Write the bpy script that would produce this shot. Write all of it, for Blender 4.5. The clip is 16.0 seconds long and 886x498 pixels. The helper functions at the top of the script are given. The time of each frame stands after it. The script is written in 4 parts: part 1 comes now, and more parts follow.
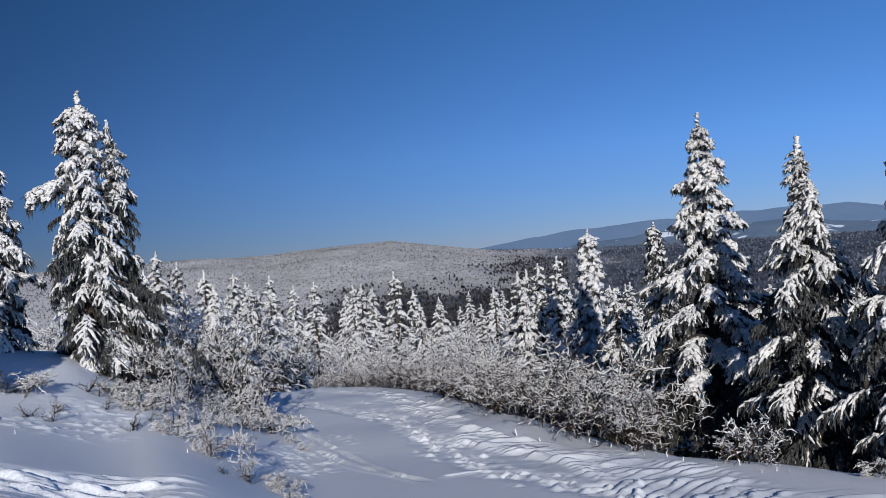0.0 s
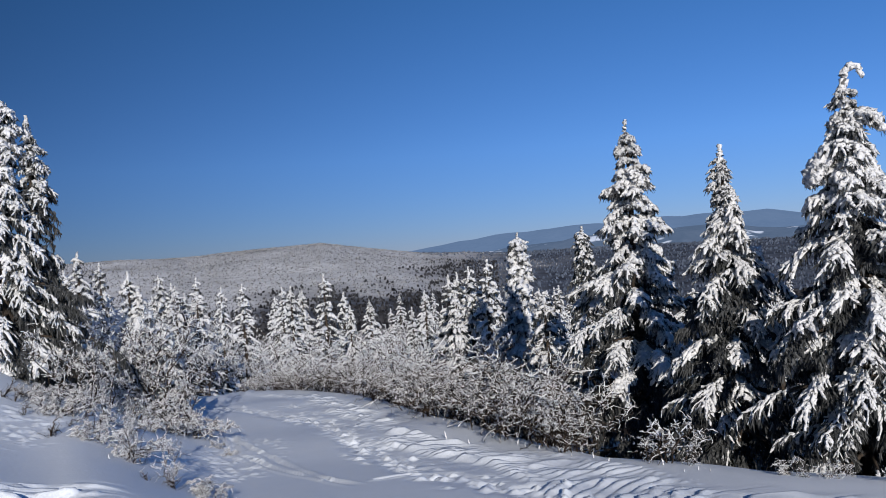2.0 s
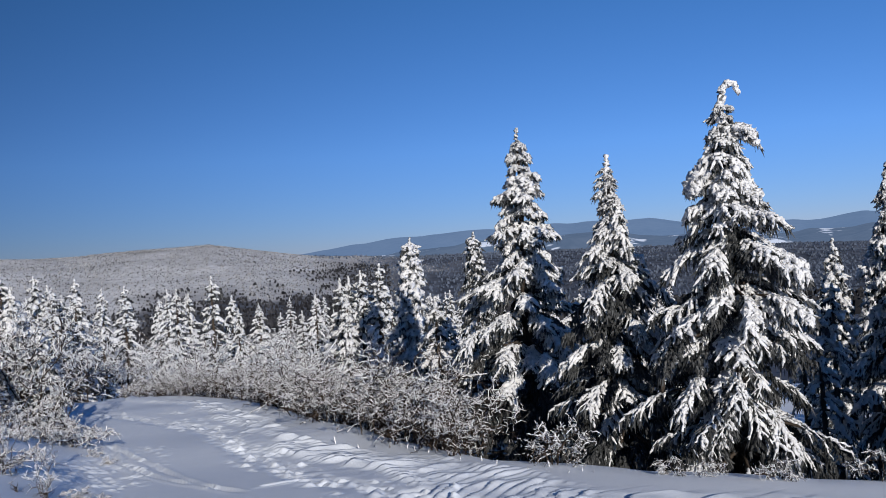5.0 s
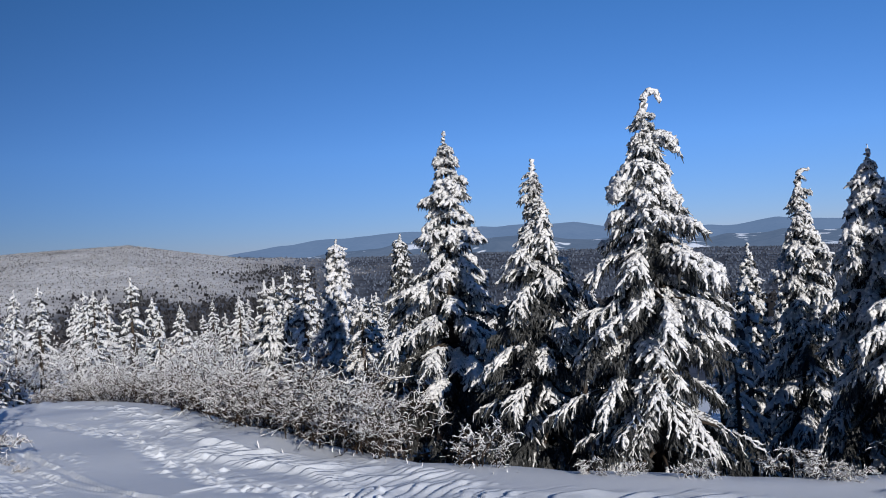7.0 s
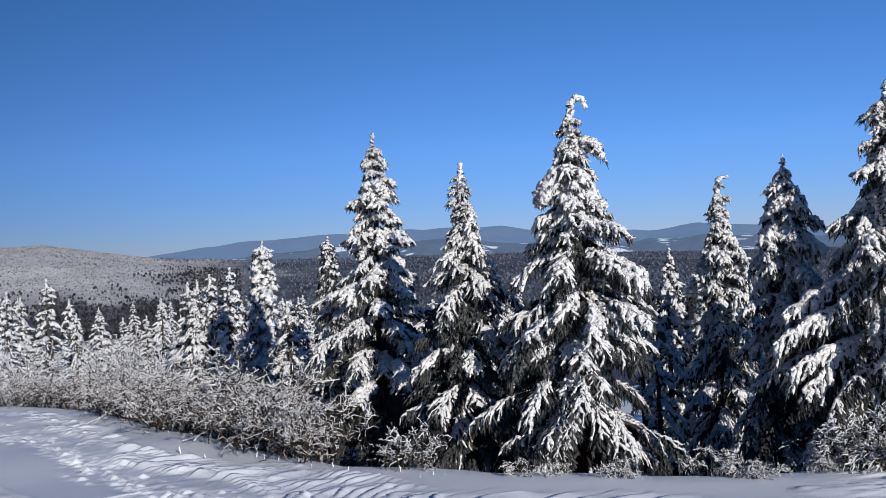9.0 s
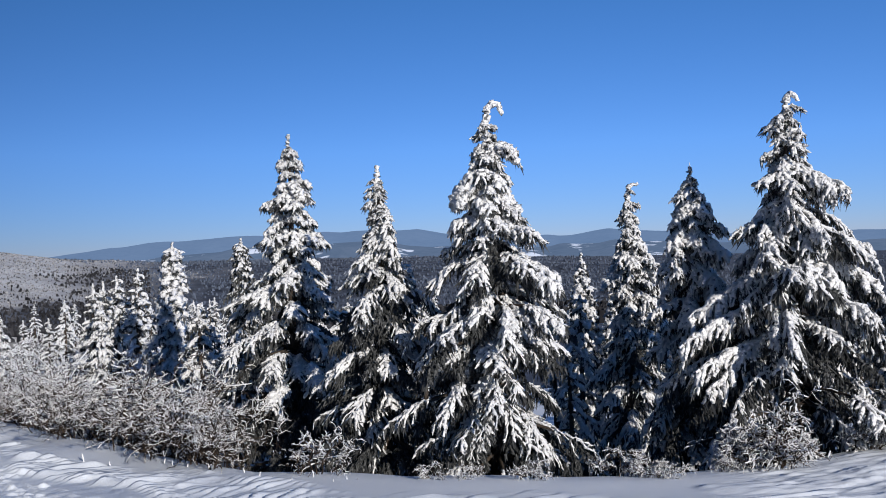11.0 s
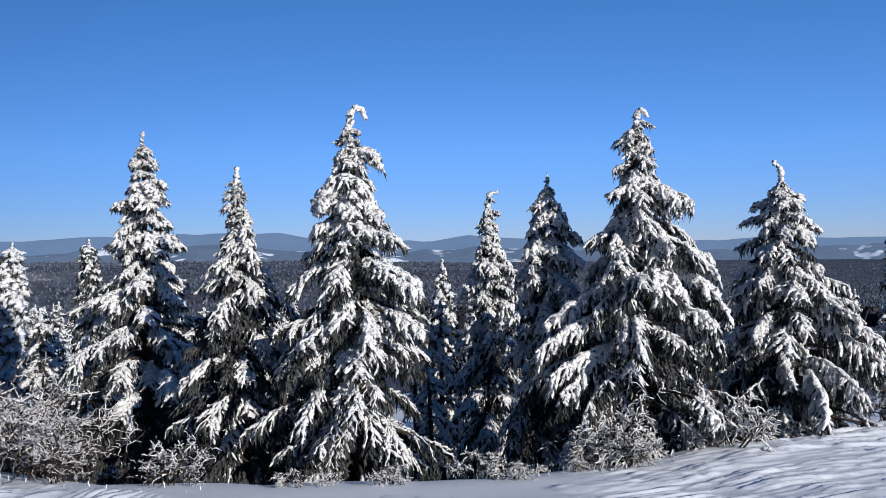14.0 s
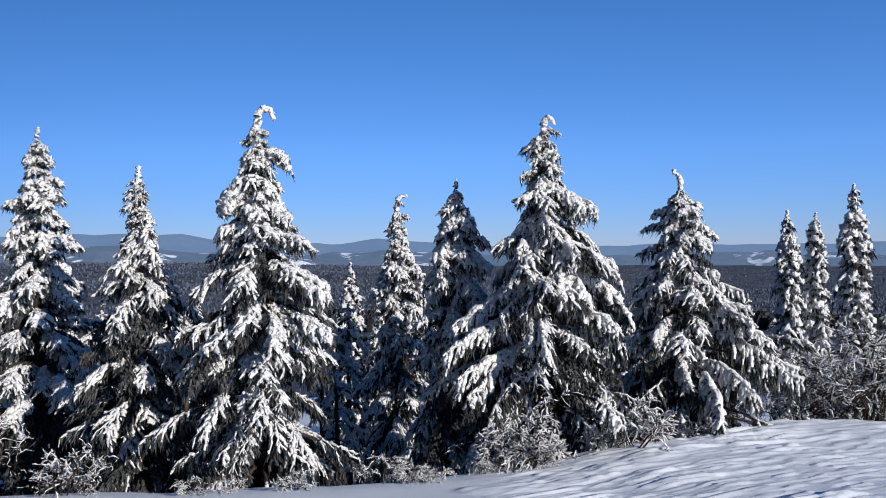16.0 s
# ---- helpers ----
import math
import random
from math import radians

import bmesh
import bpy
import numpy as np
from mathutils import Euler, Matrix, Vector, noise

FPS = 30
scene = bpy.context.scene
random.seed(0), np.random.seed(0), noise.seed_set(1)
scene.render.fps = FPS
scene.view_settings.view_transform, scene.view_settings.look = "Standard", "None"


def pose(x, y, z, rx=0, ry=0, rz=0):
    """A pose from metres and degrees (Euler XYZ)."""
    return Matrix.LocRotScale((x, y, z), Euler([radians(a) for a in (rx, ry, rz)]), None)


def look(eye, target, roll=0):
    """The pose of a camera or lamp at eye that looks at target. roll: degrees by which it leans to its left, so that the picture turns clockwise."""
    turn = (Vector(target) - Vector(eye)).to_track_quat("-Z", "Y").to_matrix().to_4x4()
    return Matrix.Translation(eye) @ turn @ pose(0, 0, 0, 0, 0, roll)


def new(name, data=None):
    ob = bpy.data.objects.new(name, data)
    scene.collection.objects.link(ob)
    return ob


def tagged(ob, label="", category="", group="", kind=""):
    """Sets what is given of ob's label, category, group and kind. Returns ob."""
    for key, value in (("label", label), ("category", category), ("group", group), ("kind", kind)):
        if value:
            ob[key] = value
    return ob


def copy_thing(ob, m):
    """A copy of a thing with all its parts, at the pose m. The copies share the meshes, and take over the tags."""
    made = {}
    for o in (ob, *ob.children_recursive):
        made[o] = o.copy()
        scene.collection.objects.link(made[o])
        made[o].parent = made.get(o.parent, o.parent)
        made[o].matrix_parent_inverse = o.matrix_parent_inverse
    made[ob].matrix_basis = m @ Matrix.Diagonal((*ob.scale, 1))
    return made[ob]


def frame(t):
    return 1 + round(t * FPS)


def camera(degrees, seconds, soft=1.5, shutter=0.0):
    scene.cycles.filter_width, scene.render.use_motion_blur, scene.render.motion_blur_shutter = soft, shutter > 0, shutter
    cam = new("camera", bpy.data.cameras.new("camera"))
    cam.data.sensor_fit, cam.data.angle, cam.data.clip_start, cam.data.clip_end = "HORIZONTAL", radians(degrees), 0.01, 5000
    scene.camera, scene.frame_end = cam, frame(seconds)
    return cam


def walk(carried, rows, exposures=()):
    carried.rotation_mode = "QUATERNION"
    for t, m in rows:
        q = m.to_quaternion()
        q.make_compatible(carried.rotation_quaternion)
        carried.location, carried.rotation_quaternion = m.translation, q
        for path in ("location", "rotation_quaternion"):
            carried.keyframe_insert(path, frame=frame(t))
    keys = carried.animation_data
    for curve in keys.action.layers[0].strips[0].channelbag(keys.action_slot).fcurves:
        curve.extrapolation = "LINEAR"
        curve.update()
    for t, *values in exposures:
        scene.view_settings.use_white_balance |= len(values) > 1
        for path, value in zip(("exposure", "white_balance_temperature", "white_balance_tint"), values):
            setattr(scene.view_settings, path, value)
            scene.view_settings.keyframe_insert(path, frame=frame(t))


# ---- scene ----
# ---- camera: a slow pan on a tripod that stands a little out of level ----
EYE = 1.65
cam = camera(53.8, 16.0, soft=0.9)
PATH = [
    (0.0, 90.361, 4.542, 0.03), (0.5, 90.331, 4.443, -1.034), (1.0, 90.272, 4.361, -2.252), (1.5, 90.227, 4.235, -3.467),
    (2.0, 90.194, 4.115, -4.509), (2.5, 90.17, 3.996, -5.452), (3.0, 90.145, 3.931, -6.434), (3.5, 90.12, 3.794, -7.572),
    (4.0, 90.079, 3.602, -8.891), (6.5, 89.93, 3.136, -15.252), (7.0, 89.908, 3.009, -16.399), (7.5, 89.898, 2.89, -17.773),
    (8.0, 89.888, 2.812, -18.779), (8.5, 89.873, 2.698, -19.714), (9.0, 89.866, 2.567, -21.119), (9.5, 89.857, 2.398, -22.605),
    (12.0, 89.875, 1.773, -29.541), (12.5, 89.883, 1.636, -31.131), (13.0, 89.907, 1.504, -32.52), (13.5, 89.917, 1.369, -34.194),
    (14.0, 89.955, 1.215, -35.667), (14.5, 89.973, 1.085, -36.869), (15.0, 90.011, 0.995, -38.393), (15.5, 90.05, 0.845, -40.071),
    (16.0, 90.089, 0.688, -41.654)]
walk(cam, [(t, pose(0, 0, EYE, rx, ry, rz)) for t, rx, ry, rz in PATH],
     exposures=[(0.0, -0.08), (4.0, 0.0), (8.0, 0.06), (12.0, 0.17), (16.0, 0.22)])

# ---- light: low winter sun behind the camera, clear sky ----
SUN_UP, SUN_AZ = 18.5, 175.5
world = bpy.data.worlds.new("winter_sky")
scene.world = world
world.use_nodes = True
wn = world.node_tree.nodes
sky = wn.new("ShaderNodeTexSky")
sky.sky_type, sky.sun_disc = "NISHITA", False
sky.sun_elevation, sky.sun_rotation = radians(SUN_UP), radians(SUN_AZ)
sky.altitude, sky.air_density, sky.dust_density, sky.ozone_density = 2500, 0.9, 0.0, 5.0
wl = world.node_tree.links
way = wn.new("ShaderNodeTexCoord")
parts = wn.new("ShaderNodeSeparateXYZ")
wl.new(way.outputs["Generated"], parts.inputs[0])
haze = wn.new("ShaderNodeValToRGB")  # paler towards the horizon, deeper overhead
haze.color_ramp.elements[0].position, haze.color_ramp.elements[0].color = 0.0, (0.56, 0.55, 0.75, 1)
haze.color_ramp.elements[1].position, haze.color_ramp.elements[1].color = 0.28, (0.545, 0.87, 1.1, 1)
between = haze.color_ramp.elements.new(0.11)
between.color = (0.645, 0.81, 1.07, 1)
wl.new(parts.outputs["Z"], haze.inputs[0])
side = wn.new("ShaderNodeMapRange")  # the clear sky deepens towards one side
side.inputs["From Min"].default_value, side.inputs["From Max"].default_value = -0.6, 0.95
side.inputs["To Min"].default_value, side.inputs["To Max"].default_value = 0.5, 2.6
wl.new(parts.outputs["X"], side.inputs["Value"])
tint, deepen = wn.new("ShaderNodeMix"), wn.new("ShaderNodeVectorMath")
tint.data_type, tint.blend_type = "RGBA", "MULTIPLY"
tint.inputs[0].default_value = 1.0
deepen.operation = "SCALE"
wl.new(haze.outputs[0], tint.inputs[7])
wl.new(sky.outputs[0], tint.inputs[6])
wl.new(tint.outputs[2], deepen.inputs[0])
wl.new(side.outputs[0], deepen.inputs["Scale"])
wl.new(deepen.outputs[0], wn["Background"].inputs["Color"])
wn["Background"].inputs["Strength"].default_value = 0.0515
sun_data = bpy.data.lights.new("sun", "SUN")
sun_data.energy, sun_data.angle, sun_data.color = 3.8, radians(0.5), (1.0, 0.95, 0.89)
sun = new("sun", sun_data)
sun.matrix_world = look(
    (40 * math.sin(radians(SUN_AZ)), 40 * math.cos(radians(SUN_AZ)), 40 * math.tan(radians(SUN_UP))), (0, 0, 0))


# ---- materials ----
def material(name, low, high, scale=6.0, rough=0.8, bump=0.0, bump_scale=40.0, spec=0.3, island=0.0, fine=0.3, stretch=(1, 1, 1)):
    """A surface between two colours at two scales of noise, with a fine relief."""
    m = bpy.data.materials.new(name)
    m.use_nodes = True
    n, l = m.node_tree.nodes, m.node_tree.links
    b = n["Principled BSDF"]
    b.inputs["Roughness"].default_value = rough
    b.inputs["Specular IOR Level"].default_value = spec
    co = n.new("ShaderNodeTexCoord")
    mp = n.new("ShaderNodeMapping")
    mp.inputs["Scale"].default_value = stretch
    l.new(co.outputs["Object"], mp.inputs["Vector"])
    t1, t2 = n.new("ShaderNodeTexNoise"), n.new("ShaderNodeTexNoise")
    t1.inputs["Scale"].default_value, t2.inputs["Scale"].default_value = scale, scale * 9
    for t in (t1, t2):
        t.inputs["Detail"].default_value = 5
        l.new(mp.outputs[0], t.inputs["Vector"])
    mix = n.new("ShaderNodeMix")
    mix.inputs[0].default_value = fine
    l.new(t1.outputs["Fac"], mix.inputs[2])
    l.new(t2.outputs["Fac"], mix.inputs[3])
    fac = mix.outputs[0]
    if island:
        geo = n.new("ShaderNodeNewGeometry")
        mi = n.new("ShaderNodeMix")
        mi.inputs[0].default_value = island
        l.new(fac, mi.inputs[2])
        l.new(geo.outputs["Random Per Island"], mi.inputs[3])
        fac = mi.outputs[0]
    ramp = n.new("ShaderNodeValToRGB")
    ramp.color_ramp.elements[0].position, ramp.color_ramp.elements[1].position = 0.3, 0.7
    ramp.color_ramp.elements[0].color, ramp.color_ramp.elements[1].color = (*low, 1), (*high, 1)
    l.new(fac, ramp.inputs[0])
    l.new(ramp.outputs[0], b.inputs["Base Color"])
    if bump:
        t3 = n.new("ShaderNodeTexNoise")
        t3.inputs["Scale"].default_value, t3.inputs["Detail"].default_value = bump_scale, 4
        l.new(mp.outputs[0], t3.inputs["Vector"])
        bp = n.new("ShaderNodeBump")
        bp.inputs["Strength"].default_value, bp.inputs["Distance"].default_value = 1.0, bump
        l.new(t3.outputs["Fac"], bp.inputs["Height"])
        l.new(bp.outputs[0], b.inputs["Normal"])
    return m


SNOW = material("ground_snow", (0.79, 0.835, 0.89), (0.86, 0.895, 0.935), 0.7, 0.65, 0.003, 30.0, 0.25)
FROST_CROWN = material("frosted_crown", (0.045, 0.045, 0.048), (0.4, 0.4, 0.405), 0.015, 0.9, 0, 1, 0.1, 0.45)
VALLEY_WOOD = material("valley_wood", (0.012, 0.012, 0.014), (0.06, 0.06, 0.066), 0.03, 0.9, 0, 1, 0.1, 0.4)
# dark wood far off, with blue aerial haze mixed into its base colour
HAZED_WOOD = material("hazed_wood", (0.045, 0.058, 0.085), (0.13, 0.155, 0.205), 0.012, 0.9, 0, 1, 0.1, 0.35)


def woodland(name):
    """Forest floor and crowns from afar: white with frost, or dark with blue haze put into the colour where the
    bareness value is high.
    """
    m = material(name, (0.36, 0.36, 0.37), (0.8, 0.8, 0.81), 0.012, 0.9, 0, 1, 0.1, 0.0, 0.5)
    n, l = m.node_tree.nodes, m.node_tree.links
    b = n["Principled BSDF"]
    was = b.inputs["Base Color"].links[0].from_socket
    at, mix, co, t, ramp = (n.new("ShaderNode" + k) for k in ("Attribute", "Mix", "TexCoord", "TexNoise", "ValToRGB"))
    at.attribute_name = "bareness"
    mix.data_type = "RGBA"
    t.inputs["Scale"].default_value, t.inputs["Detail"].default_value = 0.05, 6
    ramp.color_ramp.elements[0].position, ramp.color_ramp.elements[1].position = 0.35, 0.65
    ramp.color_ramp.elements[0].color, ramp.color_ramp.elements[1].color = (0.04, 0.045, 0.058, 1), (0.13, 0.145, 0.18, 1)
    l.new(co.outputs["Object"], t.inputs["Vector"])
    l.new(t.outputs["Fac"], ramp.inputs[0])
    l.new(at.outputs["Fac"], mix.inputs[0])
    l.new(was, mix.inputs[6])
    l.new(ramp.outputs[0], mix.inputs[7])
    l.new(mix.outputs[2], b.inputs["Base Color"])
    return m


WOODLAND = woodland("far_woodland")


def churned(mat):
    """Broken, lumpy snow where the sheet's churn value is high."""
    n, l = mat.node_tree.nodes, mat.node_tree.links
    b = n["Principled BSDF"]
    was = b.inputs["Normal"].links[0].from_socket
    at, co, mp, t, mul, bp = (n.new("ShaderNode" + k) for k in ("Attribute", "TexCoord", "Mapping", "TexNoise", "Math", "Bump"))
    at.attribute_name = "churn"
    mp.inputs["Rotation"].default_value = (0, 0, radians(35))
    mp.inputs["Scale"].default_value = (1.0, 0.4, 1.0)
    t.inputs["Scale"].default_value, t.inputs["Detail"].default_value, t.inputs["Roughness"].default_value = 7.0, 4, 0.6
    mul.operation = "MULTIPLY"
    bp.inputs["Distance"].default_value = 0.05
    l.new(co.outputs["Object"], mp.inputs["Vector"])
    l.new(mp.outputs[0], t.inputs["Vector"])
    l.new(t.outputs["Fac"], mul.inputs[0])
    l.new(at.outputs["Fac"], mul.inputs[1])
    l.new(mul.outputs[0], bp.inputs["Height"])
    l.new(was, bp.inputs["Normal"])
    l.new(bp.outputs[0], b.inputs["Normal"])


churned(SNOW)
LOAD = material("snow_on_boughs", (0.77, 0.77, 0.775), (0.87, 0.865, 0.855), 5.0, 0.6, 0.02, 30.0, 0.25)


def show_through(mat, colour, scale, low, high):
    """Small spots where another surface shows through."""
    n, l = mat.node_tree.nodes, mat.node_tree.links
    b = n["Principled BSDF"]
    was = b.inputs["Base Color"].links[0].from_socket
    co, t, r, mix = n.new("ShaderNodeTexCoord"), n.new("ShaderNodeTexNoise"), n.new("ShaderNodeValToRGB"), n.new("ShaderNodeMix")
    t.inputs["Scale"].default_value, t.inputs["Detail"].default_value, t.inputs["Roughness"].default_value = scale, 3, 0.6
    r.color_ramp.elements[0].position, r.color_ramp.elements[1].position = low, high
    mix.data_type = "RGBA"
    mix.inputs[7].default_value = (*colour, 1)
    l.new(co.outputs["Object"], t.inputs["Vector"])
    l.new(t.outputs["Fac"], r.inputs[0])
    l.new(r.outputs[0], mix.inputs[0])
    l.new(was, mix.inputs[6])
    l.new(mix.outputs[2], b.inputs["Base Color"])


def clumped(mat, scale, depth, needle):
    """Snow in small clumps, with needles and shade painted as one grey into the gaps between them."""
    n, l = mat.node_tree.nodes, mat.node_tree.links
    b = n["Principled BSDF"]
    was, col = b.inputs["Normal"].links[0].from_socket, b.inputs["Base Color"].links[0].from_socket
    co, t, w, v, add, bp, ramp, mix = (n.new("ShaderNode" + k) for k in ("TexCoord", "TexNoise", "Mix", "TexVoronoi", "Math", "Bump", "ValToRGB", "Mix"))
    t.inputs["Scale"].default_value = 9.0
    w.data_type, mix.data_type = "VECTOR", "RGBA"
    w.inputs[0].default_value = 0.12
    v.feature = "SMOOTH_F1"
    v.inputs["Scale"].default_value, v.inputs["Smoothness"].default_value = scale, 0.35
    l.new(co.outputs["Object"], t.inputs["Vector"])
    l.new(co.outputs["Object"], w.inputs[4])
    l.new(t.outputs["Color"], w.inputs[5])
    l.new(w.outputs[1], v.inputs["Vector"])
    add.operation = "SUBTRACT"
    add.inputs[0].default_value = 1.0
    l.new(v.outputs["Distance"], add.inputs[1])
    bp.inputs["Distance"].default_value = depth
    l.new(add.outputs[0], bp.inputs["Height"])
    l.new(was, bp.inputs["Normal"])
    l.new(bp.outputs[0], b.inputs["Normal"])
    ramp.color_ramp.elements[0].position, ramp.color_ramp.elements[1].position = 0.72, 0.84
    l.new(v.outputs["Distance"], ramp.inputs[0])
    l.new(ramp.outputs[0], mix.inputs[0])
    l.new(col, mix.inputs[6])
    # needle: the gap colour, a grey that holds the shade between clumps too
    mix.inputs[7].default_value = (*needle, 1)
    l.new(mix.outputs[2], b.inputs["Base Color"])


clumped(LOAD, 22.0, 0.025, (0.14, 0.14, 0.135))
RIME = material("rime_on_twigs", (0.77, 0.77, 0.78), (0.88, 0.875, 0.87), 8.0, 0.7, 0.0, 60.0, 0.2, 0.4)
NEEDLE = material("spruce_needles", (0.024, 0.026, 0.026), (0.11, 0.112, 0.112), 6.0, 0.8, 0.0, 60.0, 0.2, 0.55)
BARK = material("spruce_bark", (0.03, 0.022, 0.016), (0.09, 0.07, 0.055), 12.0, 0.9, 0.01, 60.0, 0.2, 0.0, 0.4, (1, 1, 0.25))
TWIG = material("bare_twigs", (0.02, 0.015, 0.012), (0.1, 0.07, 0.05), 10.0, 0.85, 0.0, 60.0, 0.2, 0.5)


# ---- mesh tools ----
class Soup:
    """Collects triangles and quads of many small pieces for one mesh."""

    def __init__(self):
        self.v, self.q, self.t, self.n = [], [], [], 0

    def tubes(self, c, r, sides, rng, lump=0.0, flat=1.0):
        """c: K x S x 3 centre lines, r: K x S radii."""
        c, r = np.asarray(c, float), np.asarray(r, float)
        k, s, _ = c.shape
        if not k:
            return
        tan = np.gradient(c, axis=1)
        tan /= np.linalg.norm(tan, axis=2, keepdims=True) + 1e-9
        u = np.cross(tan, (0.03, 0.02, 1.0))
        u /= np.linalg.norm(u, axis=2, keepdims=True) + 1e-9
        w = np.cross(u, tan)
        a = np.arange(sides) * 2 * math.pi / sides
        rr = r[:, :, None] * (1 + lump * rng.uniform(-1, 1, (k, s, sides)))
        p = c[:, :, None, :] + rr[..., None] * (np.cos(a)[:, None] * u[:, :, None, :] + flat * np.sin(a)[:, None] * w[:, :, None, :])
        i = np.arange(k * s * sides).reshape(k, s, sides)
        j = np.roll(i, -1, axis=2)
        quad = np.stack([i[:, :-1], j[:, :-1], j[:, 1:], i[:, 1:]], -1).reshape(-1, 4)
        self.v.append(p.reshape(-1, 3))
        self.q.append(quad + self.n)
        self.n += k * s * sides

    def blades(self, base, tip, width, rng):
        """Thin triangles from base to tip (K x 3 each)."""
        base, tip = np.asarray(base, float), np.asarray(tip, float)
        k = len(base)
        if not k:
            return
        side = np.cross(tip - base, rng.normal(size=(k, 3)))
        side /= np.linalg.norm(side, axis=1, keepdims=True) + 1e-9
        side *= width * 0.5
        self.v.append(np.stack([base - side, base + side, tip], 1).reshape(-1, 3))
        self.t.append(np.arange(3 * k).reshape(k, 3) + self.n)
        self.n += 3 * k

    def mesh(self, name, mat, smooth=True):
        me = bpy.data.meshes.new(name)
        v = np.concatenate(self.v)
        q = np.concatenate(self.q) if self.q else np.zeros((0, 4), int)
        t = np.concatenate(self.t) if self.t else np.zeros((0, 3), int)
        me.vertices.add(len(v))
        me.vertices.foreach_set("co", v.ravel())
        me.loops.add(q.size + t.size)
        me.loops.foreach_set("vertex_index", np.concatenate([q.ravel(), t.ravel()]).astype(np.int32))
        me.polygons.add(len(q) + len(t))
        start = np.concatenate([np.arange(len(q)) * 4, q.size + np.arange(len(t)) * 3])
        me.polygons.foreach_set("loop_start", start.astype(np.int32))
        me.polygons.foreach_set("use_smooth", np.full(len(q) + len(t), smooth))
        me.materials.append(mat)
        me.update(calc_edges=True)
        return me


def part(name, mesh, parent, label=""):
    ob = new(name, mesh)
    ob.parent = parent
    return tagged(ob, label)


def empty(name):
    ob = new(name)
    ob.empty_display_size = 0.2
    return ob


def lattice(x, y, seed):
    """Smooth value noise in the plane, -1 to 1."""
    xi, yi = np.floor(x).astype(np.int64), np.floor(y).astype(np.int64)
    fx, fy = x - xi, y - yi
    fx, fy = fx * fx * (3 - 2 * fx), fy * fy * (3 - 2 * fy)

    def h(i, j):
        n = (i * 374761393 + j * 668265263 + seed * 1442695041) & 0x7FFFFFFF
        n = ((n ^ (n >> 13)) * 1274126177) & 0x7FFFFFFF
        return ((n ^ (n >> 16)) & 0xFFFF) / 32767.5 - 1

    return (h(xi, yi) * (1 - fx) + h(xi + 1, yi) * fx) * (1 - fy) + (h(xi, yi + 1) * (1 - fx) + h(xi + 1, yi + 1) * fx) * fy


def smooth(a, b, x):
    t = np.clip((x - a) / (b - a), 0, 1)
    return t * t * (3 - 2 * t)


def gloomy(x, y):
    """Where the far woods are bare and dark instead of white with frost: 0 to 1."""
    r, az = np.hypot(x, y), np.degrees(np.arctan2(x, y))
    n = lattice(x / 110, y / 110, 91) + 0.5 * lattice(x / 35, y / 35, 92)
    band = smooth(1020, 900, r - 90 * n) * smooth(180, 220, r) * smooth(-10, -6, az - 3 * n)
    return np.maximum.reduce([band, smooth(1, 12, az - 4 * n), 1.0 * (az < -60)])


# ---- ground: one sheet from the feet to the horizon ----
SLOPE = 0.08
EDGE_AZ = [-60, -14, -7.5, -3.1, 1.6, 7, 14, 20, 24, 34, 38.7, 49, 57.5, 63.3, 68.4, 90]
EDGE_R = [32, 30, 26.5, 22.8, 16.8, 12.5, 9.9, 9.2, 8.7, 8.7, 9.0, 10.1, 12.4, 15, 16.1, 18]
HILL_AZ = [-60, -30, -16, -11, -8, -3.4, 0.6, 3.2, 8, 15, 25, 35, 45, 60, 90]
HILL_EL = [0.4, 0.7, 0.9, 0.75, 0.95, 1.1, 0.4, -0.05, -0.45, -0.5, -0.7, -1.2, -1.9, -2.8, -2.8]


def height(x, y):
    """The lie of the land, without prints and ruts."""
    r, az = np.hypot(x, y), np.degrees(np.arctan2(x, y))
    fwd = smooth(150, 110, np.abs(az))
    # open slope, then the wooded slope below it
    z = -SLOPE * np.minimum(r, 30) - 0.105 * np.clip(r - 30, 0, 60) - 0.08 * np.clip(r - 90, 0, 260) - 0.06 * np.clip(r - 350, 0, 450)
    # drop behind the brow
    edge = np.interp(az, EDGE_AZ, EDGE_R)
    d = r - edge
    right = smooth(-16, 2, az)
    z = z - right * 1.5 * smooth(0.0, 6.5, d) * smooth(200, 60, r)
    z = z - (1 - right) * 0.5 * smooth(0, 6, d) * smooth(90, 40, r)
    # bank beside the run
    b = smooth(-10.0, -21.0, az + 0.32 * np.clip(r - 7, 0, 8) - 2) * smooth(2, 6, r) * smooth(40, 18, r)
    z = z + b * (0.07 * np.minimum(r, 18) + 0.35 * smooth(-20, -30, az))
    z = z + 0.42 * smooth(10.5, 15, r) * smooth(30, 18, r) * smooth(-19.5, -24, az)
    # far wooded hills
    hill = np.interp(az, HILL_AZ, HILL_EL)
    top = EYE + 1500 * np.tan(np.radians(hill))
    far = smooth(650, 1500, r) * (1 - 0.6 * smooth(1600, 3000, r))
    z = z + (top - z) * far * fwd
    z = z * fwd - (1 - fwd) * 0.02 * np.minimum(r, 500)
    z = z + lattice(x / 90, y / 90, 3) * 3 * smooth(120, 500, r) + lattice(x / 260, y / 260, 4) * 2 * smooth(400, 900, r)
    z = z + 0.05 * lattice(x / 2.3, y / 2.3, 5) * smooth(60, 30, r) + 0.12 * lattice(x / 6, y / 6, 6) * smooth(2, 8, r)
    return z


def polar(az, r):
    return r * math.sin(radians(az)), r * math.cos(radians(az))


